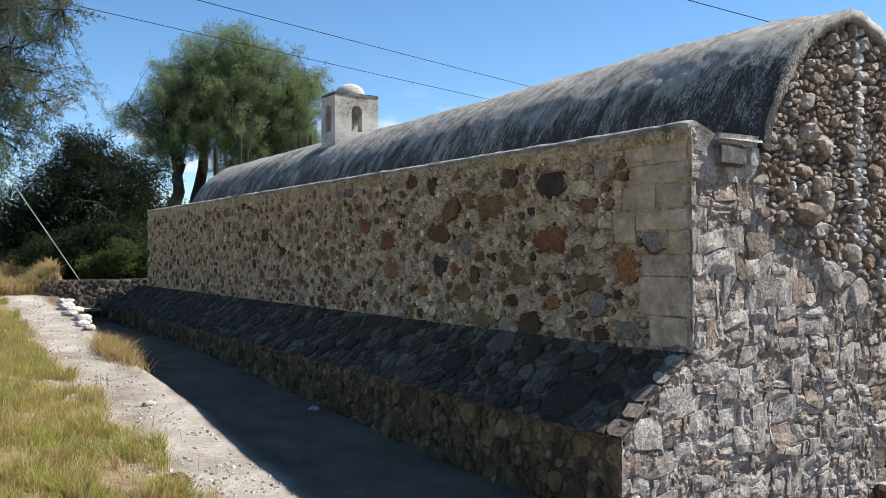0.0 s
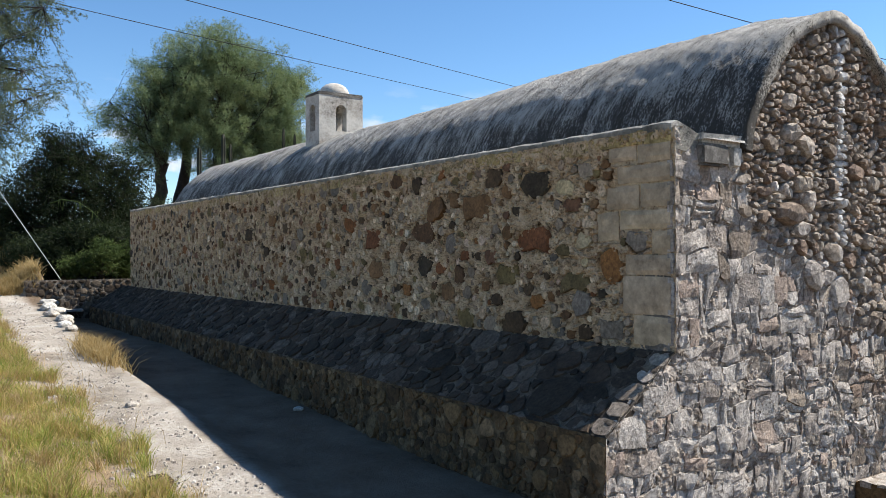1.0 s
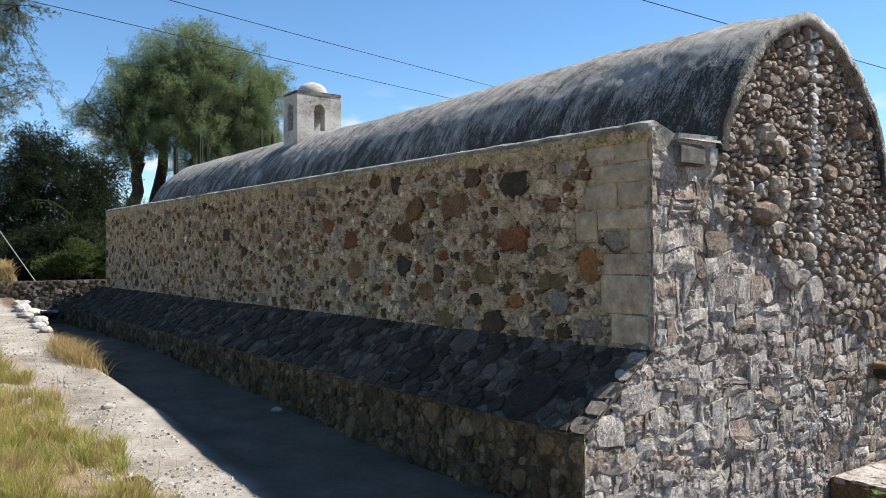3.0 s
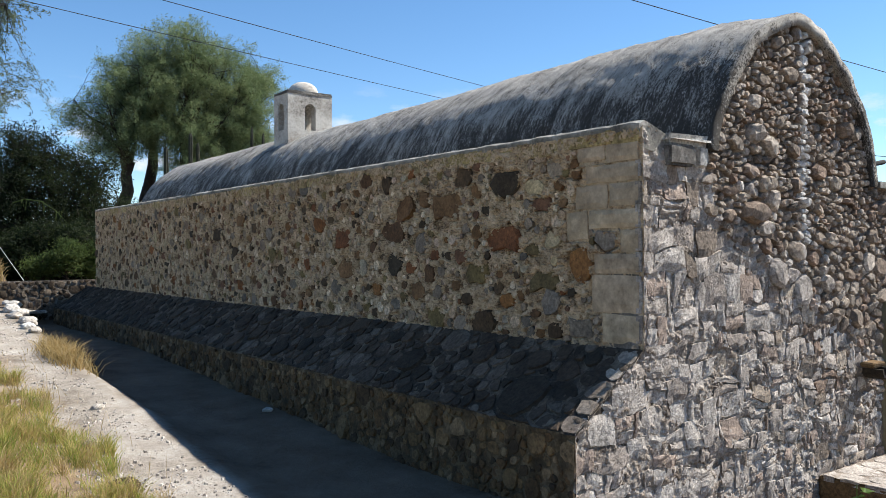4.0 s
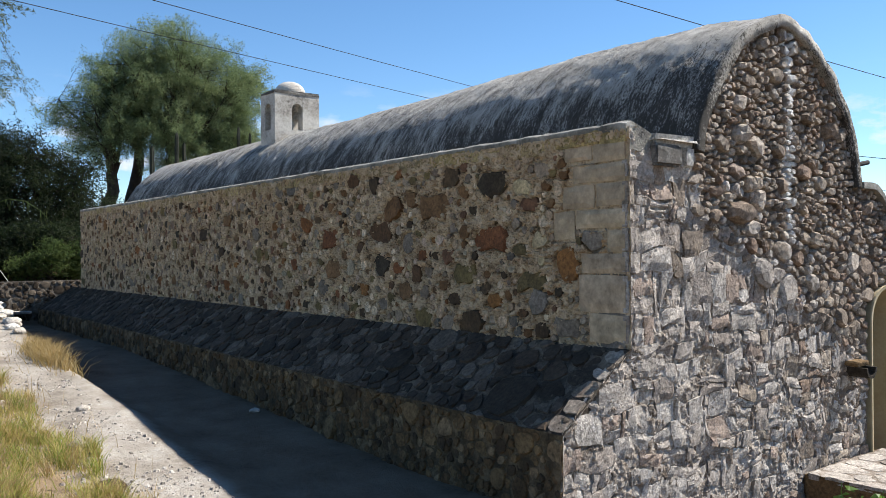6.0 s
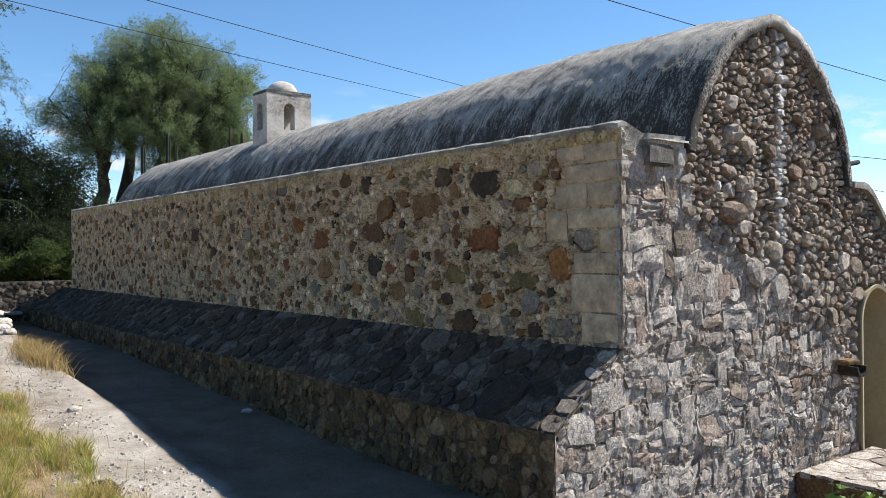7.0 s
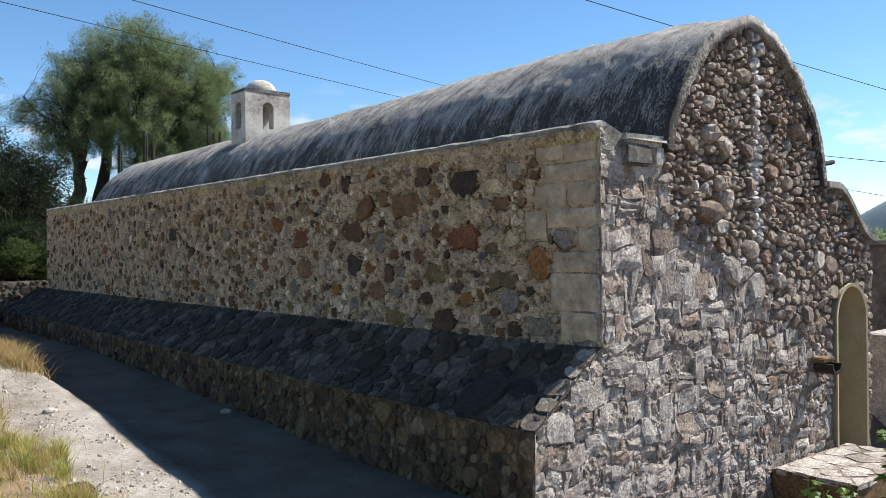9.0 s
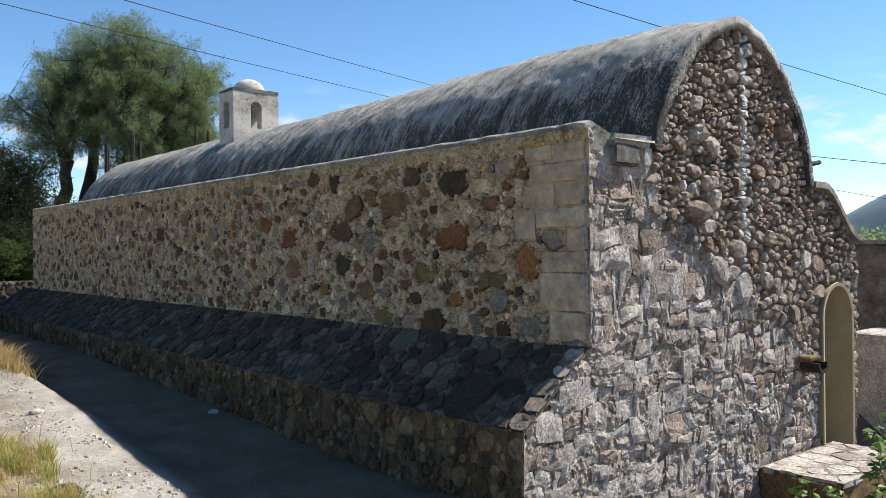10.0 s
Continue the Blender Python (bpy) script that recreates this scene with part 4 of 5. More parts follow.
tree("large grey-green mesquite tree behind the chapel", [((8.5, 30, 1.9), (8.8, 30, 5.2)), ((9.2, 30.3, 1.9), (9.7, 30.3, 5.6)), ((9.6, 29.8, 1.9), (10.8, 29.9, 5.8))],
     [((10.9, 30, 8.5), (2.9, 2.4, 1.9)), ((9.3, 30, 7.6), (1.9, 2.0, 1.8)), ((12.9, 30, 7.5), (1.7, 1.9, 1.9)), ((7.9, 29.8, 6.9), (1.5, 1.4, 1.0)), ((11.2, 29.6, 6.5), (2.6, 1.6, 1.1)), ((13.9, 30, 8.5), (0.9, 1.2, 1.0)), ((12.6, 29.6, 6.0), (1.6, 1.2, 0.7)), ((7.6, 29.8, 6.0), (0.9, 1.0, 0.6)), ((8.7, 29.5, 6.2), (1.4, 1.2, 0.9)), ((10.1, 29.3, 6.1), (1.6, 1.2, 0.8)), ((6.9, 29.8, 6.6), (0.7, 0.8, 0.6)), ((8.3, 29.4, 5.5), (0.9, 0.8, 0.6)), ((10.2, 29.2, 5.4), (1.5, 0.9, 0.6)), ((12.2, 29.3, 5.4), (1.7, 0.9, 0.6)), ((7.5, 29.4, 5.3), (0.9, 0.8, 0.5)), ((10.6, 29.2, 4.9), (1.2, 0.8, 0.5)), ((13.3, 29.4, 6.6), (1.2, 0.9, 0.9))],
     3, LEAF, 90, 3900, 40, (0.1, 0.1, 0.1), 0.04, spray=0.32)
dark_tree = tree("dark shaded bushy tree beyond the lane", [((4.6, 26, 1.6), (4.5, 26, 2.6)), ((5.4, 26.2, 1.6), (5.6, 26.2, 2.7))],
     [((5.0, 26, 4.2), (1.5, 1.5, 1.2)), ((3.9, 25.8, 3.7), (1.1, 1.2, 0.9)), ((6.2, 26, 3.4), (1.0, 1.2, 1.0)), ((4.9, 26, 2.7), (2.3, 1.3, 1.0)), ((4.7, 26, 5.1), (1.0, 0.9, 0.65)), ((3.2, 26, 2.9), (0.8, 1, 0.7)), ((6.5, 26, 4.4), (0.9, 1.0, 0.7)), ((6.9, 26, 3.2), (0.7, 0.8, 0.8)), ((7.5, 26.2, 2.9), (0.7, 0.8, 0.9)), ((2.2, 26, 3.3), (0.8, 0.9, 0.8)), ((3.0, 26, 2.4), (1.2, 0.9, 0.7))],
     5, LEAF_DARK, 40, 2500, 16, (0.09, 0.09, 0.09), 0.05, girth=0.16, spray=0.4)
tree("feathery mesquite with drooping twigs above the path", [((-1.6, 11.6, 0.7), (-0.7, 11.4, 3.9))],
     [((0.8, 11, 4.6), (1.0, 1.0, 0.8)), ((1.0, 11, 3.8), (0.9, 0.9, 0.65)), ((1.1, 11, 3.35), (0.55, 0.6, 0.5)), ((1.75, 11, 4.1), (0.6, 0.5, 0.3)), ((-0.6, 11.2, 4.6), (1.0, 1.1, 0.9)), ((1.35, 11, 4.95), (0.9, 0.8, 0.5))],
     8, LEAF_NEAR, 34, 1300, 40, (0.022, 0.022, 0.022), 0.018, spray=0.22, hang=0.6, girth=0.13, droop=0.3, twig_r=0.006)
tree("leafy green bush above the retaining wall", [((5.0, 22.5, 1.1), (5.0, 22.5, 1.5))],
     [((5.0, 22.5, 1.85), (0.6, 0.5, 0.5)), ((5.7, 22.6, 1.7), (0.5, 0.5, 0.55)), ((4.4, 22.7, 1.6), (0.5, 0.5, 0.3))], 11, LEAF_BUSH, 12, 300, 16, (0.09, 0.09, 0.07), 0.045, girth=0.05, name="bush", hang=0.2)
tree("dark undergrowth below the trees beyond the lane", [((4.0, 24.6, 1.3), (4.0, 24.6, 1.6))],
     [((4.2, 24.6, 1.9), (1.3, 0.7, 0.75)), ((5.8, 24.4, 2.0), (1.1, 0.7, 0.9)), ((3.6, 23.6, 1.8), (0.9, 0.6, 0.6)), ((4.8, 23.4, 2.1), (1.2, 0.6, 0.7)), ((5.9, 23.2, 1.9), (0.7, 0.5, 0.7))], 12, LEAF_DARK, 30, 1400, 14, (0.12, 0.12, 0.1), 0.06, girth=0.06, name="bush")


# a dry bough hanging out of the dark tree
v, f = [], []
rng = random.Random(3)
pts = [Vector(p) for p in ((4.1, 24.4, 3.3), (4.35, 24.2, 3.4), (4.7, 24.0, 3.35), (5.05, 23.9, 3.1), (5.35, 23.9, 2.75))]
tube(v, f, pts, [0.02, 0.018, 0.014, 0.01, 0.005], 5)
for p in pts[1:]:
    for k in range(5):
        q = p + Vector((rng.uniform(-0.15, 0.15), rng.uniform(-0.1, 0.1), 0))
        tube(v, f, [q, q + Vector((rng.uniform(-0.05, 0.05), 0, -rng.uniform(0.15, 0.35)))], [0.008, 0.004], 3)
from_lists("dry_bough", v, f, LEAF_BUSH, dark_tree, "dull olive hanging bough")


# ---- columnar cactus behind the chapel ----
def cactus(x, y, top, r, lean):
    v, f = [], []
    z0 = ground_z(x, y) - 0.1
    for i in range(15):
        t = 1 - (1 - i / 14) ** 2
        z = z0 + (top - z0) * t
        taper = 1.0 if t < 0.96 else math.sqrt(max(0.1, 1 - ((t - 0.96) / 0.04) ** 2))
        for k in range(16):
            a = 2 * math.pi * k / 16
            q = 0.5 * r * taper * (1.12 if k % 2 else 0.86) * (1 + 0.06 * noise.noise((x, y, z * 2)))
            v.append((x + lean * t + q * math.cos(a), y + q * math.sin(a), z))
    for i in range(14):
        for k in range(16):
            f.append((16 * i + k, 16 * i + (k + 1) % 16, 16 * i + 16 + (k + 1) % 16, 16 * i + 16 + k))
    f.append(tuple(14 * 16 + k for k in range(16)))
    tagged(from_lists("column_cactus", v, f, CACTUS), "tall ribbed column cactus behind the chapel roof", "cactus", "column cacti behind the chapel")


for x, top, r, lean in ((8.05, 5.05, 0.12, 0.0), (8.78, 5.5, 0.11, 0.0), (9.0, 5.22, 0.09, 0.0), (10.72, 5.85, 0.08, 0.0), (11.08, 5.68, 0.08, 0.02)):
    cactus(x, 24, top, r, lean)


# ---- cables ----
def cable(p, q, before, after, sag, r, name, label, mat=WIRE):
    p, q = Vector(p), Vector(q)
    a, b = p.lerp(q, -before), p.lerp(q, 1 + after)
    pts = [a.lerp(b, i / 40) - Vector((0, 0, sag * 4 * (i / 40) * (1 - i / 40))) for i in range(41)]
    v, f = [], []
    tube(v, f, pts, [r] * 41, 5)
    return tagged(from_lists(name, v, f, mat), label, "cable")


SKY_LINE = "thin black overhead cable against the sky"
cable((2.79, 16.15, 6.5), (15.65, 21.42, 7.02), 0.6, 0.8, 0.06, 0.008, "overhead_cable", SKY_LINE)
cable((4.63, 14.63, 6.5), (16.97, 20.32, 7.3), 0.6, 0.8, 0.06, 0.008, "overhead_cable", SKY_LINE)
cable((11.02, 9.24, 6.25), (22.12, 8.5, 5.8), 0.7, 0.6, 0.05, 0.008, "overhead_cable", SKY_LINE)
cable((35.85, 17.29, 5.97), (31.61, 12.17, 4.9), 0.8, 0.8, 0.0, 0.014, "overhead_cable", SKY_LINE)
cable((54.65, 24.49, 5.68), (51.0, 20.38, 4.84), 0.8, 0.8, 0.0, 0.016, "overhead_cable", SKY_LINE)
cable((2.76, 23.78, 3.6), (3.74, 21.68, 1.51), 0.5, 0.16, 0.0, 0.008, "guy_wire", "pale guy wire slanting down to the lane's end", WIRE_PALE)
v, f = [], []
tube(v, f, [Vector((9.05, 5.5, 2.7)), Vector((11.92, 5.5, 3.16))], [0.035, 0.035], 8)
tagged(from_lists("roof_pipe", v, f, WIRE, chapel))

# ---- yard beyond the gable ----
bm = bmesh.new()
box(bm, (13.2, 4.3, -1.6), (13.7, 12, 1.97), 0.03, 0.01, 4)
yard = tagged(part("yard_wall", bm, GABLE_MORTAR), "shaded grey rubble yard wall with a flat top", "wall")
bm = bmesh.new()
box(bm, (13.14, 4.25, 1.97), (13.76, 12, 2.03), 0.015, 0.006, 4)
part("yard_coping", bm, COPING, yard)
bm = bmesh.new()
box(bm, (11.3, 3.9, -1.5), (12.3, 4.9, 0.8), 0.04, 0.03, 9)
tagged(part("stone_block", bm, PALE_STONE), "pale sunlit masonry block in the yard", "block")

# ---- distance ----
v, f = [], []
for j in range(13):
    for i in range(81):
        x = i / 80
        h = (172 * math.exp(-((x - 0.98) / 0.186) ** 2) + 12 * noise.noise((x * 9, j * 0.5, 0))) * math.sin(math.pi * j / 12)
        a = radians(18 + 34 * (1 - x))
        d = 2300 + 500 * j / 12
        v.append((d * math.cos(a) + 0, d * math.sin(a), -30 + h * 1.15))
for j in range(12):
    for i in range(80):
        f.append((j * 81 + i, j * 81 + i + 1, j * 81 + 82 + i, j * 81 + 81 + i))
tagged(from_lists("distant_hill", v, f, HILL, smooth=True), "hazy wooded hill on the horizon", "hill", kind="structure")
g = np.random.default_rng(5)
ang = g.uniform(radians(8), radians(50), 420)
dist = g.uniform(210, 320, 420)
c = np.stack([dist * np.cos(ang), dist * np.sin(ang), g.uniform(-3, 5.5, 420)], 1)
woods = leaf_part("far_woods", leaf_quads(c, g, 90, (2.2, 2.2, 1.3), 0.6, 0.2, 0.5), LEAF, None)
tagged(woods, "hazy line of far green trees", "woods", kind="stuff")


# ---- broad-leaved weeds by the step ----
def weed(x, y, tips, seed, scale):
    rng = random.Random(seed)
    top = tagged(new("weed"), "leafy green weed growing beside the gable wall", "plant")
    z0 = ground_z(x, y)
    sv, sf, lv, lf = [], [], [], []
    for tx, ty, tz in tips:
        pts = bough(sv, sf, rng, Vector((x, y, z0)), Vector((tx, ty, tz)), 0.008, 0.003, 5, 0.08)
        for k in range(16):
            i = rng.randint(3, 6)
            p = pts[i].lerp(pts[i - 1], rng.random())
            d = Vector((rng.gauss(0, 1), rng.gauss(0, 1), rng.uniform(-0.4, 0.5))).normalized()
            s = d.cross(Vector((0, 0, 1))).normalized()
            L, W = scale * rng.uniform(0.6, 1.2), scale * rng.uniform(0.3, 0.5)
            up = Vector((0, 0, 1))
            p0 = p + d * 0.02
            o = len(lv)
            lv += [p0, p0 + d * L * 0.4 + s * W - up * 0.01, p0 + d * L * 0.45 + up * 0.012, p0 + d * L * 0.4 - s * W - up * 0.01, p0 + d * L - up * L * 0.25]
            lf += [(o, o + 1, o + 2), (o, o + 2, o + 3), (o + 1, o + 4, o + 2), (o + 2, o + 4, o + 3)]
    from_lists("stem", sv, sf, LEAF_BRIGHT, top)
    tagged(from_lists("leaves", lv, lf, LEAF_BRIGHT, top), kind="stuff")


weed(6.3, 2.95, [(6.05, 3.0, 0.22), (6.3, 3.0, 0.06), (6.5, 2.9, 0.1), (6.15, 3.05, 0.0), (6.7, 2.95, 0.02)], 3, 0.1)
weed(7.6, 2.9, [(7.5, 3.0, 0.35), (7.75, 3.0, 0.62), (7.4, 2.95, 0.1), (7.65, 2.9, 0.25), (7.3, 2.9, -0.05), (7.8, 3.1, 0.45)], 7, 0.13)

# ---- stones of the walls ----
# rubble of the long wall: (along, up, half length, half height, tone)
TONES = "DRBOGTYP"
KNOWN = [(6.53, 2.68, 0.15, 0.1, "D"), (5.86, 2.58, 0.21, 0.13, "D"), (7.55, 2.42, 0.22, 0.12, "B"), (7.77, 2.16, 0.28, 0.08, "B"), (6.8, 2.4, 0.27, 0.1, "B"),
         (5.9, 2.08, 0.26, 0.09, "R"), (8.91, 2.11, 0.2, 0.12, "R"), (7.77, 1.81, 0.18, 0.13, "D"), (8.83, 1.74, 0.2, 0.11, "B"), (7.33, 1.52, 0.15, 0.09, "B"),
         (7.0, 1.26, 0.19, 0.1, "O"), (6.21, 1.26, 0.2, 0.11, "D"), (6.29, 1.72, 0.18, 0.08, "O"), (6.45, 1.47, 0.1, 0.06, "D"), (4.91, 1.83, 0.14, 0.18, "R"),
         (5.29, 1.49, 0.14, 0.12, "G"), (5.84, 1.48, 0.12, 0.07, "R"), (5.36, 1.68, 0.18, 0.06, "O"), (7.94, 2.71, 0.12, 0.11, "D"), (5.37, 2.36, 0.13, 0.05, "B"),
         (4.61, 2.03, 0.13, 0.09, "G"), (5.25, 2.04, 0.11, 0.08, "Y"), (5.48, 2.53, 0.13, 0.08, "Y"), (4.92, 1.29, 0.16, 0.07, "G")]
# dressed blocks at the near corner: (low, high, length along the wall)
QUOINS = [(1.186, 1.425, 0.43), (1.434, 1.742, 0.54), (1.755, 1.92, 0.51), (1.93, 2.108, 0.23), (2.13, 2.28, 0.57), (2.308, 2.495, 0.35), (2.512, 2.655, 0.6), (2.67, 2.84, 0.37)]
BLOCKS = [(4.63, 4.94, 2.7, 2.83), (4.61, 4.96, 2.3, 2.49), (4.83, 5.07, 2.04, 2.28)]
H = TOP_Z - BASE_Z - 0.17


def hewn(rng, rx, rz, k, square):
    """The outline of a broken stone with corners: radii in k directions round it."""
    turn, out = rng.uniform(-0.3, 0.3), []
    for i in range(k):
        a = 2 * math.pi * i / k
        e = 2 + square * 2
        q = (abs(math.cos(a + turn)) ** e + abs(math.sin(a + turn)) ** e) ** (-1 / e)
        x, z = q * math.cos(a) * rx, q * math.sin(a) * rz
        out.append(math.hypot(x, z) * rng.uniform(0.72, 1.1))
    return np.array(out)


rng = random.Random(9)
built = [(y0 - GABLE_Y, y1 - GABLE_Y, z0 - BASE_Z, z1 - BASE_Z) for y0, y1, z0, z1 in BLOCKS] + [(0, ln, z0 - BASE_Z, z1 - BASE_Z) for z0, z1, ln in QUOINS]


def free_of_blocks(a, b, q):
    return not any(a0 - q < a < a1 + q and b0 - q < b < b1 + q for a0, a1, b0, b1 in built)


fixed = [(a - GABLE_Y, b - BASE_Z, max(rx, rz) * 0.95) for a, b, rx, rz, _ in KNOWN]
dark_c, dark_r = scatter(rng, LONG, H, lambda g, a, b: 0.045 + 0.085 * g.random() ** 1.7, 2100, lambda a, b, q: b > q * 0.7 and free_of_blocks(a, b, q), fixed, 1.12)
n_dark = len(dark_c)
c, r = scatter(rng, LONG, H, lambda g, a, b: 0.026 + 0.055 * g.random() ** 1.7, 9000, lambda a, b, q: free_of_blocks(a, b, q * 0.8),
               [(p[0], p[1], q) for p, q in zip(dark_c, dark_r)], 1.0)
outl = outlines(c, r, 0.007, 1.35, 10, LONG, H, 0.05)
for i in range(n_dark):
    rx, rz = KNOWN[i][2:4] if i < len(KNOWN) else (r[i] * rng.uniform(0.95, 1.3), r[i] * rng.uniform(0.7, 0.98))
    outl[i] = hewn(rng, rx * 1.08, rz * 1.1, 10, rng.random() * 0.7)
tone = [TONES.index(KNOWN[i][4]) if i < len(KNOWN) else rng.choices(range(8), (22, 9, 30, 12, 8, 14, 5, 0) if i < n_dark else (5, 2, 8, 4, 5, 24, 8, 44))[0] for i in range(len(c))]
# mortar: sunk under each stone, cracked open round some of them
STEP = 0.0125
nu, nv = int(LONG / STEP) + 2, int((TOP_Z - BASE_Z) / STEP) + 4
bed = np.zeros((nu, nv))
ragged = np.array([[noise.noise((i * STEP * 13, j * STEP * 13, 31)) + 0.7 * noise.noise((i * STEP * 34, j * STEP * 34, 37)) for j in range(nv)] for i in range(nu)])
for i in range(len(c)):
    reach = float(outl[i].max()) * 1.15 + STEP
    lo = np.maximum(0, ((c[i] - reach) / STEP).astype(int))
    hi = ((c[i] + reach) / STEP).astype(int) + 2
    ga, gb = np.meshgrid(np.arange(lo[0], min(hi[0], nu)) * STEP - c[i, 0], np.arange(lo[1], min(hi[1], nv)) * STEP - c[i, 1], indexing="ij")
    ang = (np.arctan2(gb, ga) % (2 * math.pi)) / (2 * math.pi) * 10
    k0 = ang.astype(int) % 10
    lim = outl[i][k0] + (outl[i][(k0 + 1) % 10] - outl[i][k0]) * (ang - ang.astype(int))
    ratio = np.hypot(ga, gb) / np.maximum(lim, 0.01)
    ratio = ratio + ragged[lo[0]:lo[0] + ratio.shape[0], lo[1]:lo[1] + ratio.shape[1]] * (0.5 if i < n_dark else 0.8)
    deep = np.where(ratio < 0.86, -0.035, 0.0)
    if rng.random() < (0.5 if i < n_dark else 0.25):
        side = rng.uniform(0, 6.28)
        deep = np.where((ratio > 0.8) & (ratio < 1.06) & (np.cos(np.arctan2(gb, ga) - side) > 0.2), -0.035, deep)
    patch = bed[lo[0]:lo[0] + deep.shape[0], lo[1]:lo[1] + deep.shape[1]]
    np.minimum(patch, deep, out=patch)
for a0, a1, b0, b1 in built:
    bed[max(0, int((a0 - 0.008) / STEP)):int((a1 + 0.012) / STEP) + 1, max(0, int((b0 - 0.008) / STEP)):int((b1 + 0.012) / STEP) + 1] = -0.013


def wall_relief(a, b):
    h = bed[min(nu - 1, int(a / STEP + 0.5)), min(nv - 1, int(max(0.0, b) / STEP + 0.5))]
    if h < -0.01:
        return h + crumbly(a, b, 0.004, 0.008, 0.008)
    # thrown and scraped mortar, with hollows where it has fallen out
    hollow = max(0.0, noise.noise((a * 10, b * 14, 51)) + 0.6 * noise.noise((a * 27, b * 27, 53)) - 0.34)
    flake = abs(noise.noise((a * 15 + 0.6 * noise.noise((a * 30, b * 30, 3)), b * 19, 57)))
    return h + (0.014 + crumbly(a, b, 0.008, 0.014, 0.016) - 0.08 * min(0.6, hollow) - (0.02 if flake < 0.06 else 0.0)) * smooth01(0.0, 0.06, a)


rough_sheet("mortar_face", LONG, TOP_Z - BASE_Z - 0.04, STEP, lambda a, b, h: on_long(a, b - 0.01, h), wall_relief, MORTAR, long_wall, smooth=False)
for some, limit in ((range(n_dark), 170), (range(n_dark, len(c)), 130)):
    some = list(some)
    masonry(long_wall, rng, c[some], outl[some], lambda g, q, o: g.uniform(0.002, 0.016), on_long, WALL_STONES,
            lambda g, i, q, some=some: tone[some[i]], lambda q: q[0], wobble=0.1, flat=0.86, smooth=False, tip=0.35, limit=limit)
# quoins and squared blocks, with chipped edges
for y0, y1, z0, z1 in BLOCKS + [(GABLE_Y + 0.04, GABLE_Y + ln, z0, z1) for z0, z1, ln in QUOINS]:
    bm = bmesh.new()
    box(bm, (WALL_X - 0.008, y0, z0), (WALL_X + 0.24, y1, z1))
    bmesh.ops.subdivide_edges(bm, edges=bm.edges[:], cuts=3, use_grid_fill=True)
    for q in bm.verts:
        rim = (q.co.y < y0 + 0.004 and y0 > GABLE_Y + 0.1) or q.co.y > y1 - 0.004 or q.co.z < z0 + 0.004 or q.co.z > z1 - 0.004
        q.co += Vector((0.004 * noise.noise(q.co * 9) + (0.012 if rim and q.co.x < WALL_X else 0.0), 0.014 * noise.noise(q.co * 11 + Vector((5, 0, 0))) * (q.co.y > GABLE_Y + 0.06), 0.009 * noise.noise(q.co * 10)))
    part("quoin", bm, SANDSTONE, long_wall)
# course of squared blocks under the coping
y = GABLE_Y + 0.03
while y < FAR_Y - 0.3:
    ln = rng.uniform(0.2, 0.7)
    low = TOP_Z - 0.05 - rng.uniform(0.09, 0.13)
    bm = bmesh.new()
    box(bm, (WALL_X - rng.uniform(0.004, 0.014), y, low), (WALL_X + 0.1, min(y + ln - 0.006, FAR_Y), TOP_Z - 0.035))
    bmesh.ops.subdivide_edges(bm, edges=bm.edges[:], cuts=2, use_grid_fill=True)
    for q in bm.verts:
        q.co += Vector((0.006 * noise.noise(q.co * 8), 0, 0.016 * noise.noise(q.co * 7) if q.co.z < low + 0.02 else 0))
    part("top_block", bm, TOP_COURSE, long_wall)
    y += ln

# flagstones on the plinth's slope
rng = random.Random(19)
SL = math.hypot(WALL_X - LIP_X, BASE_Z - LIP_Z)
ca, sa = (WALL_X - LIP_X) / SL, (BASE_Z - LIP_Z) / SL
on_slope = lambda a, b, h: (LIP_X + b * ca - h * sa, GABLE_Y + a, LIP_Z + b * sa + h * ca + 0.09 * (a / LONG) * (1 - b / SL))
c, r = scatter(rng, LONG + 0.7, SL - 0.02, lambda g, a, b: 0.045 + 0.16 * g.random() ** 1.8, 9000, None, [(0.8, 0.27, 0.27), (0.55, 0.62, 0.13), (0.95, 0.7, 0.14), (0.4, 0.4, 0.12), (0.11, 0.1, 0.1), (0.1, 0.28, 0.09), (0.12, 0.48, 0.11), (0.1, 0.68, 0.09), (0.09, 0.85, 0.08)])
masonry(plinth, rng, c, outlines(c, r, 0.011, 2.4, 10, LONG + 0.7, SL, 0.03), lambda g, q, o: g.uniform(0.016, 0.03) if o.mean() > 0.13 else g.uniform(0.004, 0.024), on_slope, [FLAG, COBBLE], lambda g, i, q: int(q[0] < 0.13), lambda q: q[0], piece="flagstone", flat=0.93, wobble=0.13, smooth=False, tip=0.09)
rough_sheet("slope_mortar", LONG + 0.7, SL, 0.03, on_slope, lambda a, b: crumbly(a, b, 0.01, 0.014, 0.01, 4), DARK_MORTAR, plinth)
# face below the slope
on_face = lambda a, b, h: (LIP_X - h - 0.05 * (1 - b / 0.72), GABLE_Y + a, LIP_Z - 0.73 + b + 0.09 * a / LONG)
rough_sheet("face_mortar", LONG + 0.7, 0.735, 0.03, on_face, lambda a, b: crumbly(a, b, 0.014, 0.018, 0.012, 6) * smooth01(0, 0.1, a) + 0.03 * max(0.0, noise.noise((a * 6, 1, 0)) + 0.2) * smooth01(0.62, 0.72, b) * smooth01(0, 0.1, a), PLINTH_MORTAR, plinth)
rng = random.Random(23)
c, r = scatter(rng, LONG + 0.7, 0.72, lambda g, a, b: 0.03 + 0.12 * g.random() ** 2.0, 14000, None, (), 0.9)
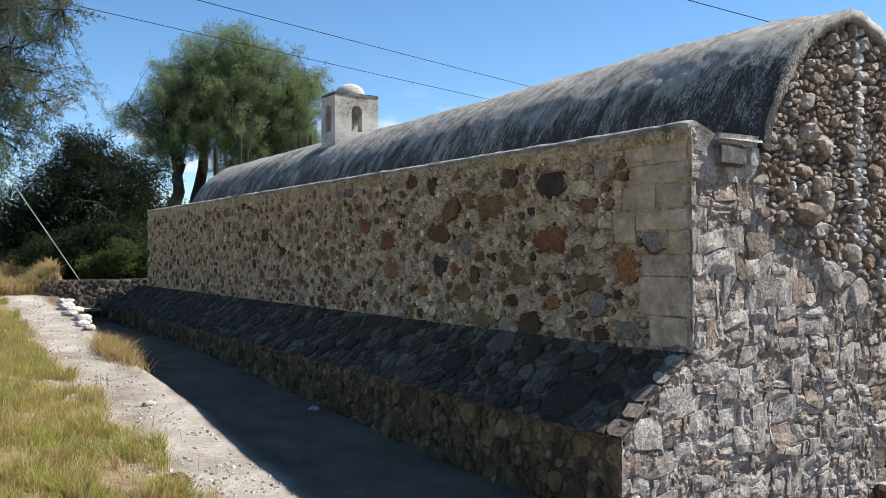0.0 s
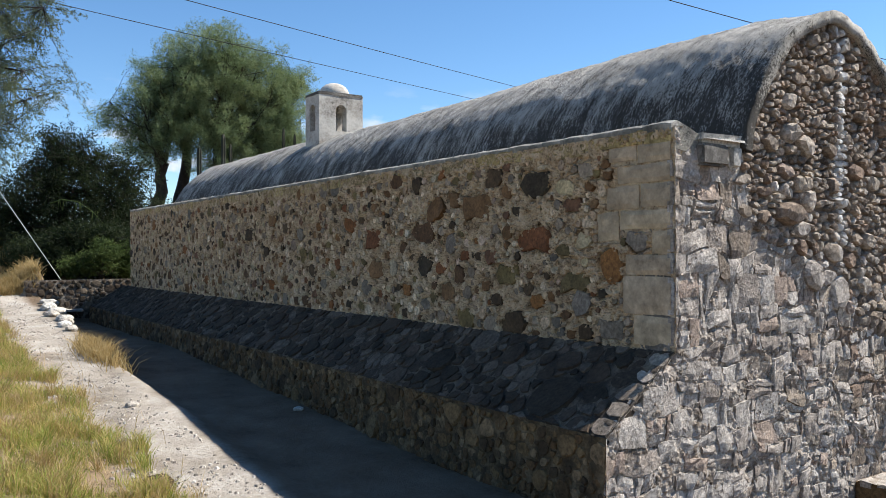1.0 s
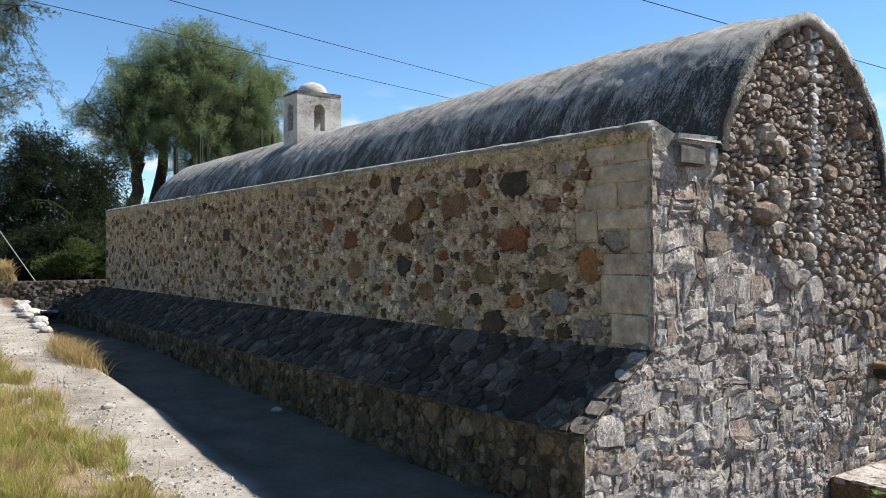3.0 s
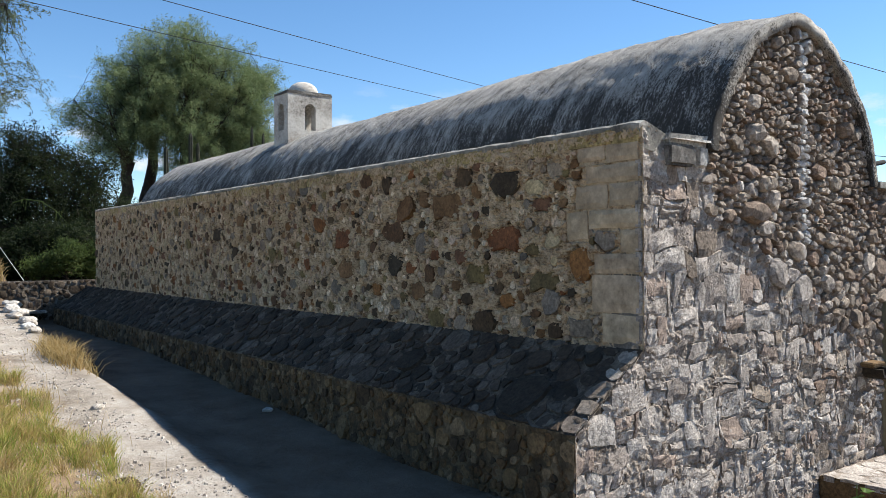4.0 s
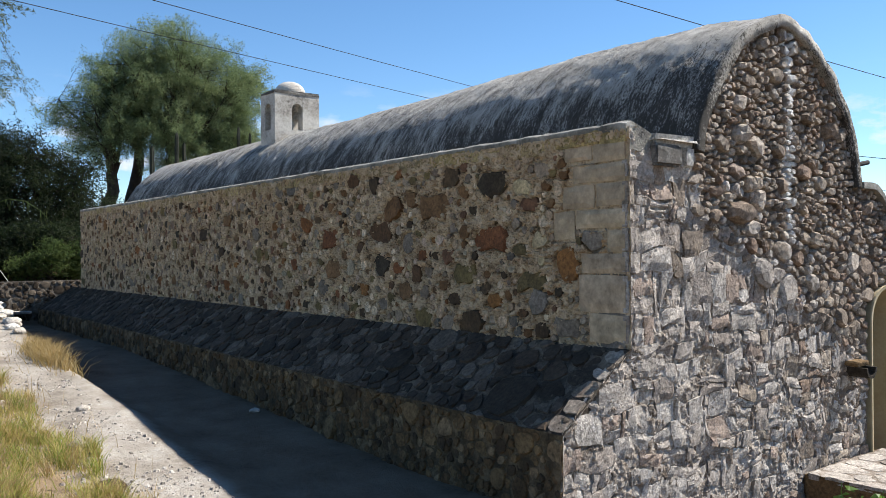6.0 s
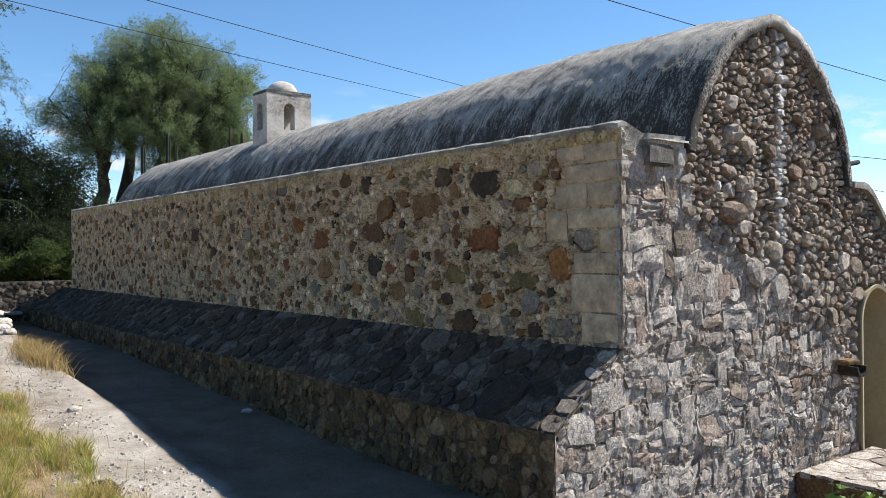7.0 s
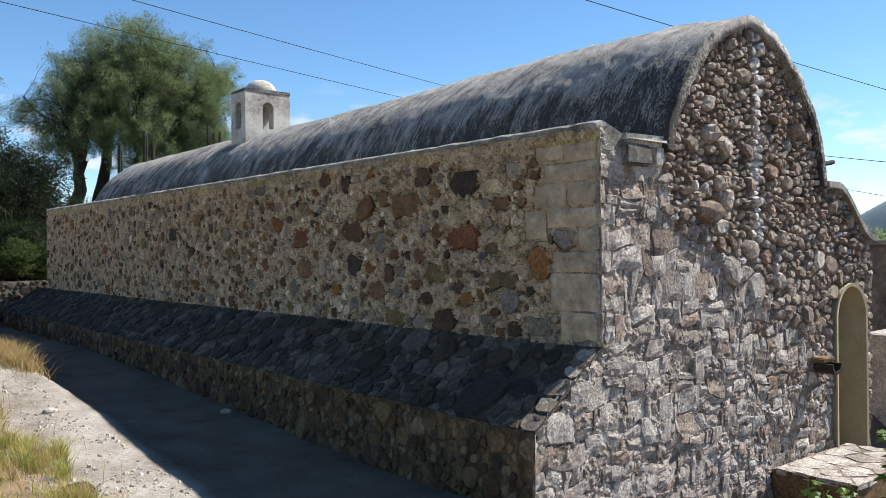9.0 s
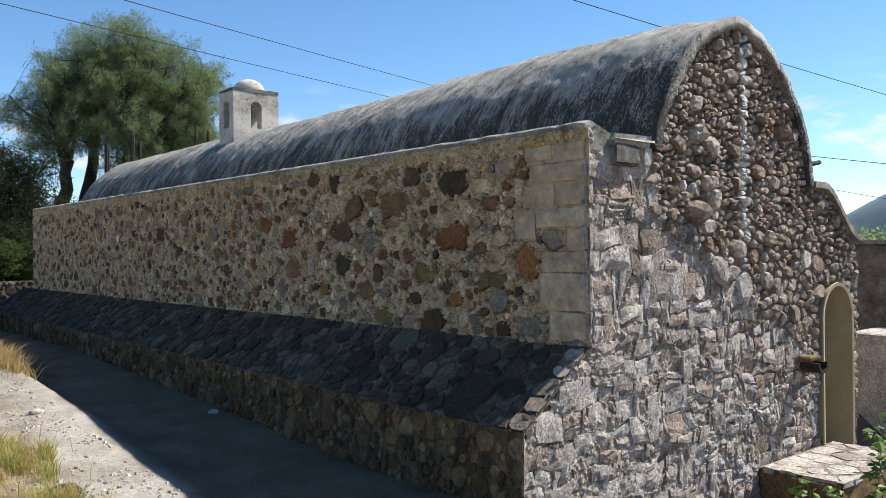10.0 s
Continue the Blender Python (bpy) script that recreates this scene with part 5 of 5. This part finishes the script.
masonry(plinth, rng, c, outlines(c, r, 0.008, 1.7, 10, LONG + 0.7, 0.72, 0.04), lambda g, q, o: g.uniform(0.0, 0.03), on_face, [PLINTH_STONE],
        lambda g, i, q: 0, lambda q: q[0], smooth=False, wobble=0.22, flat=0.86, tip=0.4)

# gable: cobbles on the upper and far side, pale caked stones low down by the corner
rng = random.Random(41)
GW, GH, GZ, SQUAT = GABLE_END - LIP_X, 5.0, -0.9, 1.3


def pale_zone(x, z):
    return x + 0.3 * noise.noise((x * 1.3, z * 1.3, 0)) < (6.1 if z > 2.2 else 6.1 + (2.2 - z) * 2.0)


def gable_size(g, a, b):
    x, z = a + LIP_X, b / SQUAT + GZ
    if pale_zone(x, z):
        return 0.055 + 0.115 * g.random() ** 1.2
    return 0.034 + 0.014 * smooth01(2.4, 1.4, z) + (0.085 + 0.05 * smooth01(2.6, 1.6, z)) * g.random() ** (2.6 - smooth01(2.6, 1.6, z))


def in_gable(a, b, q):
    x, z = a + LIP_X, b / SQUAT + GZ
    if z > gable_top(x) - (1.3 if x < 5.7 else 0.6) * q or z < -0.85:
        return False
    if (x < WALL_X + 1.35 * q and z > BASE_Z - q) or x < LIP_X + 1.3 * q:
        return False
    if 5.6 < x < 6.1 and z > 2.62:
        return False
    if DOOR_L - q * 1.4 < x < DOOR_R + q * 1.4 and z < door_arch(min(max(x, DOOR_L), DOOR_R)) + q * 1.4:
        return False
    return True


def swell(a, b):
    """The face bulges and hollows as a whole, except at its edges."""
    x, z = a + LIP_X, b + GZ
    free = smooth01(WALL_X, WALL_X + 0.4, x) if z > BASE_Z - 0.1 else smooth01(LIP_X, LIP_X + 0.4, x)
    return free * (0.024 * noise.noise((x * 3.1, z * 3.1, 4)) + 0.014 * noise.noise((x * 7, z * 6, 14)))


big = [(6.72, 2.28, 0.16), (7.0, 2.9, 0.13), (6.75, 3.0, 0.12), (7.35, 3.6, 0.13), (5.9, 1.72, 0.13), (7.05, 2.4, 0.13), (8.2, 2.6, 0.12), (6.9, 3.5, 0.1)]
c, r = scatter(rng, GW, GH * SQUAT, gable_size, 60000, lambda a, b, q: in_gable(a, b, q) and not pale_zone(a + LIP_X, b / SQUAT + GZ), [(x - LIP_X, (z - GZ) * SQUAT, q) for x, z, q in big if not pale_zone(x, z)], 0.9)
outl = outlines(c, r, 0.005, 1.6, 9, GW, GH * SQUAT, 0.1)
on_gable = lambda a, b, h: (LIP_X + a, GABLE_Y + 0.045 - h - swell(a, b / SQUAT), GZ + b / SQUAT)
masonry(gable, rng, c, outl, lambda g, q, o: 0.035 + (0.42 - 0.2 * smooth01(2.5, 1.4, q[1] / SQUAT + GZ)) * o.mean() * g.uniform(0.3, 1.6), on_gable, [COBBLE, PALE_STONE],
        lambda g, i, q: int(g.random() < 0.06 + 0.4 * smooth01(2.7, 1.3, q[1] / SQUAT + GZ) * smooth01(8.4, 7.0, q[0] + LIP_X)), lambda q: math.hypot(q[0] - 2.2, q[1] - 3.4),
        wobble=0.2, long=0.2, flat=0.72, sunk=0.03, smooth=False, limit=200)


def hacked_block(rng, x0, x1, z0, z1):
    """A roughly squared stone of the coursed corner: a hacked, uneven face with ragged edges."""
    nx, nz, v, f = 5, 4, [], []
    lift, lean, roll, seed = rng.uniform(0.022, 0.042), rng.uniform(-0.006, 0.006), rng.uniform(-0.008, 0.008), rng.uniform(0, 90)
    for j in range(nz):
        for i in range(nx):
            u, w = i / (nx - 1), j / (nz - 1)
            x, z = x0 + (x1 - x0) * u, z0 + (z1 - z0) * w
            stray = smooth01(WALL_X, WALL_X + 0.5, x) if z > BASE_Z - 0.1 else smooth01(LIP_X, LIP_X + 0.4, x)
            x, z = x + stray * 0.09 * noise.noise((x * 2.6, z * 2.6, 71)), z + stray * 0.1 * noise.noise((x * 2.6, z * 2.6, 77))
            rim = i in (0, nx - 1) or j in (0, nz - 1)
            x += 0.045 * noise.noise((x * 8, z * 8, seed)) if x > WALL_X + 0.04 or z < BASE_Z else 0
            z += 0.03 * noise.noise((x * 8, z * 8, seed + 9))
            h = lift + lean * (u - 0.5) * 2 + roll * (w - 0.5) * 2 + 0.014 * noise.noise((x * 15, z * 15, seed)) + 0.009 * noise.noise((x * 33, z * 33, 2)) - (rng.uniform(0.002, 0.014) if rim else 0)
            v.append(on_gable(x - LIP_X, (z - GZ) * SQUAT, h))
    f += [(j * nx + i, j * nx + i + 1, j * nx + nx + i + 1, j * nx + nx + i) for j in range(nz - 1) for i in range(nx - 1)]
    ring = [i for i in range(nx)] + [nx * j + nx - 1 for j in range(1, nz)] + [nx * (nz - 1) + i for i in range(nx - 2, -1, -1)] + [nx * j for j in range(nz - 2, 0, -1)]
    o = len(v)
    v += [(v[i][0], GABLE_Y + 0.07, v[i][2]) for i in ring]
    f += [(ring[k], o + k, o + (k + 1) % len(ring), ring[(k + 1) % len(ring)]) for k in range(len(ring))]
    return v, f


# courses of the corner, following its quoins, then looser ones below
levels = [q[0] for q in QUOINS] + [2.85]
z = 1.18
while z > -0.85:
    levels.insert(0, z - rng.uniform(0.11, 0.24))
    z = levels[0]
for z0, z1 in zip(levels, levels[1:]):
    start = WALL_X - 0.004 if z0 > BASE_Z - 0.08 else LIP_X + 0.01 + max(0.0, (z1 - LIP_Z) / (BASE_Z - LIP_Z)) * (WALL_X - LIP_X)
    x, first = start, True
    while x < DOOR_L - 0.12 and pale_zone(x + 0.06, (z0 + z1) / 2):
        ln = rng.uniform(0.13, 0.4) if rng.random() < 0.75 else rng.uniform(0.06, 0.13)
        ln = min(ln * (1 - 0.35 * smooth01(5.8, 7.5, x)), DOOR_L - 0.01 - x)
        wave = 0.09 * noise.noise((x * 2.2, z0 * 3, 5)) * smooth01(5.3, 5.9, x)
        joint = rng.uniform(0.008, 0.02)
        top = min(z1, gable_top(x + ln / 2) - 0.02)
        cut = [(z0, top)]
        if top - z0 > 0.17 and not first and rng.random() < 0.3 + 0.5 * smooth01(6.0, 7.2, x):
            mid = z0 + (top - z0) * rng.uniform(0.35, 0.65)
            cut = [(z0, mid), (mid, top)]
        for a, b in cut:
            if b - a > 0.04 and not (5.4 < x + ln and x < 6.0 and b > 2.7):
                v, f = hacked_block(rng, x, x + ln - joint, a + wave + joint / 2, b + wave - joint / 2)
                from_lists("stone", v, f, PALE_STONE if rng.random() < 0.95 - 0.35 * smooth01(6.2, 8.2, x) else COBBLE, gable)
        x, first = x + ln, False


def caked(x, z):
    """How thickly lime cakes the stones: most by the corner, thinning out upwards and away from it."""
    near = smooth01(-0.3, 0.3, (6.1 if z > 2.2 else 6.1 + (2.2 - z) * 2.0) - x + 0.3 * noise.noise((x * 1.3, z * 1.3, 0)))
    low = 0.85 * smooth01(2.5, 1.5, z + 0.5 * noise.noise((x * 1.7, z * 1.7, 6)))
    return max(near, low)


def gable_relief(a, b):
    """Hacked, lime-caked rubble near the corner; mortar sunk between the cobbles elsewhere."""
    x, z = a + LIP_X, b + GZ
    lean = caked(x, z)
    h = -0.012 + 0.008 * lean + crumbly(a, b, 0.017, 0.018, 0.009, 11)
    if lean > 0:
        wx, wz = x + 0.04 * noise.noise((x * 9, z * 9, 1)), z + 0.04 * noise.noise((x * 9, z * 9, 5))
        dist = noise.voronoi((wx * 5.2, wz * 7.0, 0.5))[0]
        gap = min(1.0, (dist[1] - dist[0]) * 6)
        ridge = 1 - 2.4 * abs(noise.noise((x * 9, z * 5.5, 3)))
        h += lean * (0.012 * gap - 0.001 + 0.008 * ridge + 0.008 * noise.noise((x * 24, z * 20, 8)) + 0.005 * noise.noise((x * 50, z * 44, 9)))
    edge = smooth01(WALL_X, WALL_X + 0.05, x) if z > BASE_Z else smooth01(LIP_X, LIP_X + 0.04, x)
    return (h + swell(a, b)) * edge + 0.035 * (1 - edge)


rough_sheet("mortar_face", GW, GH, 0.0125, lambda a, b, h: (LIP_X + a, GABLE_Y + 0.035 - h, GZ + b), gable_relief, GABLE_FACE, gable, smooth=False,
            keep=lambda a, b: GZ + b < gable_top(a + LIP_X) + (0.012 if a + LIP_X < WALL_X else -0.01) and not (DOOR_L - 0.03 < a + LIP_X < DOOR_R + 0.03 and GZ + b < DOOR_TOP + 0.05))
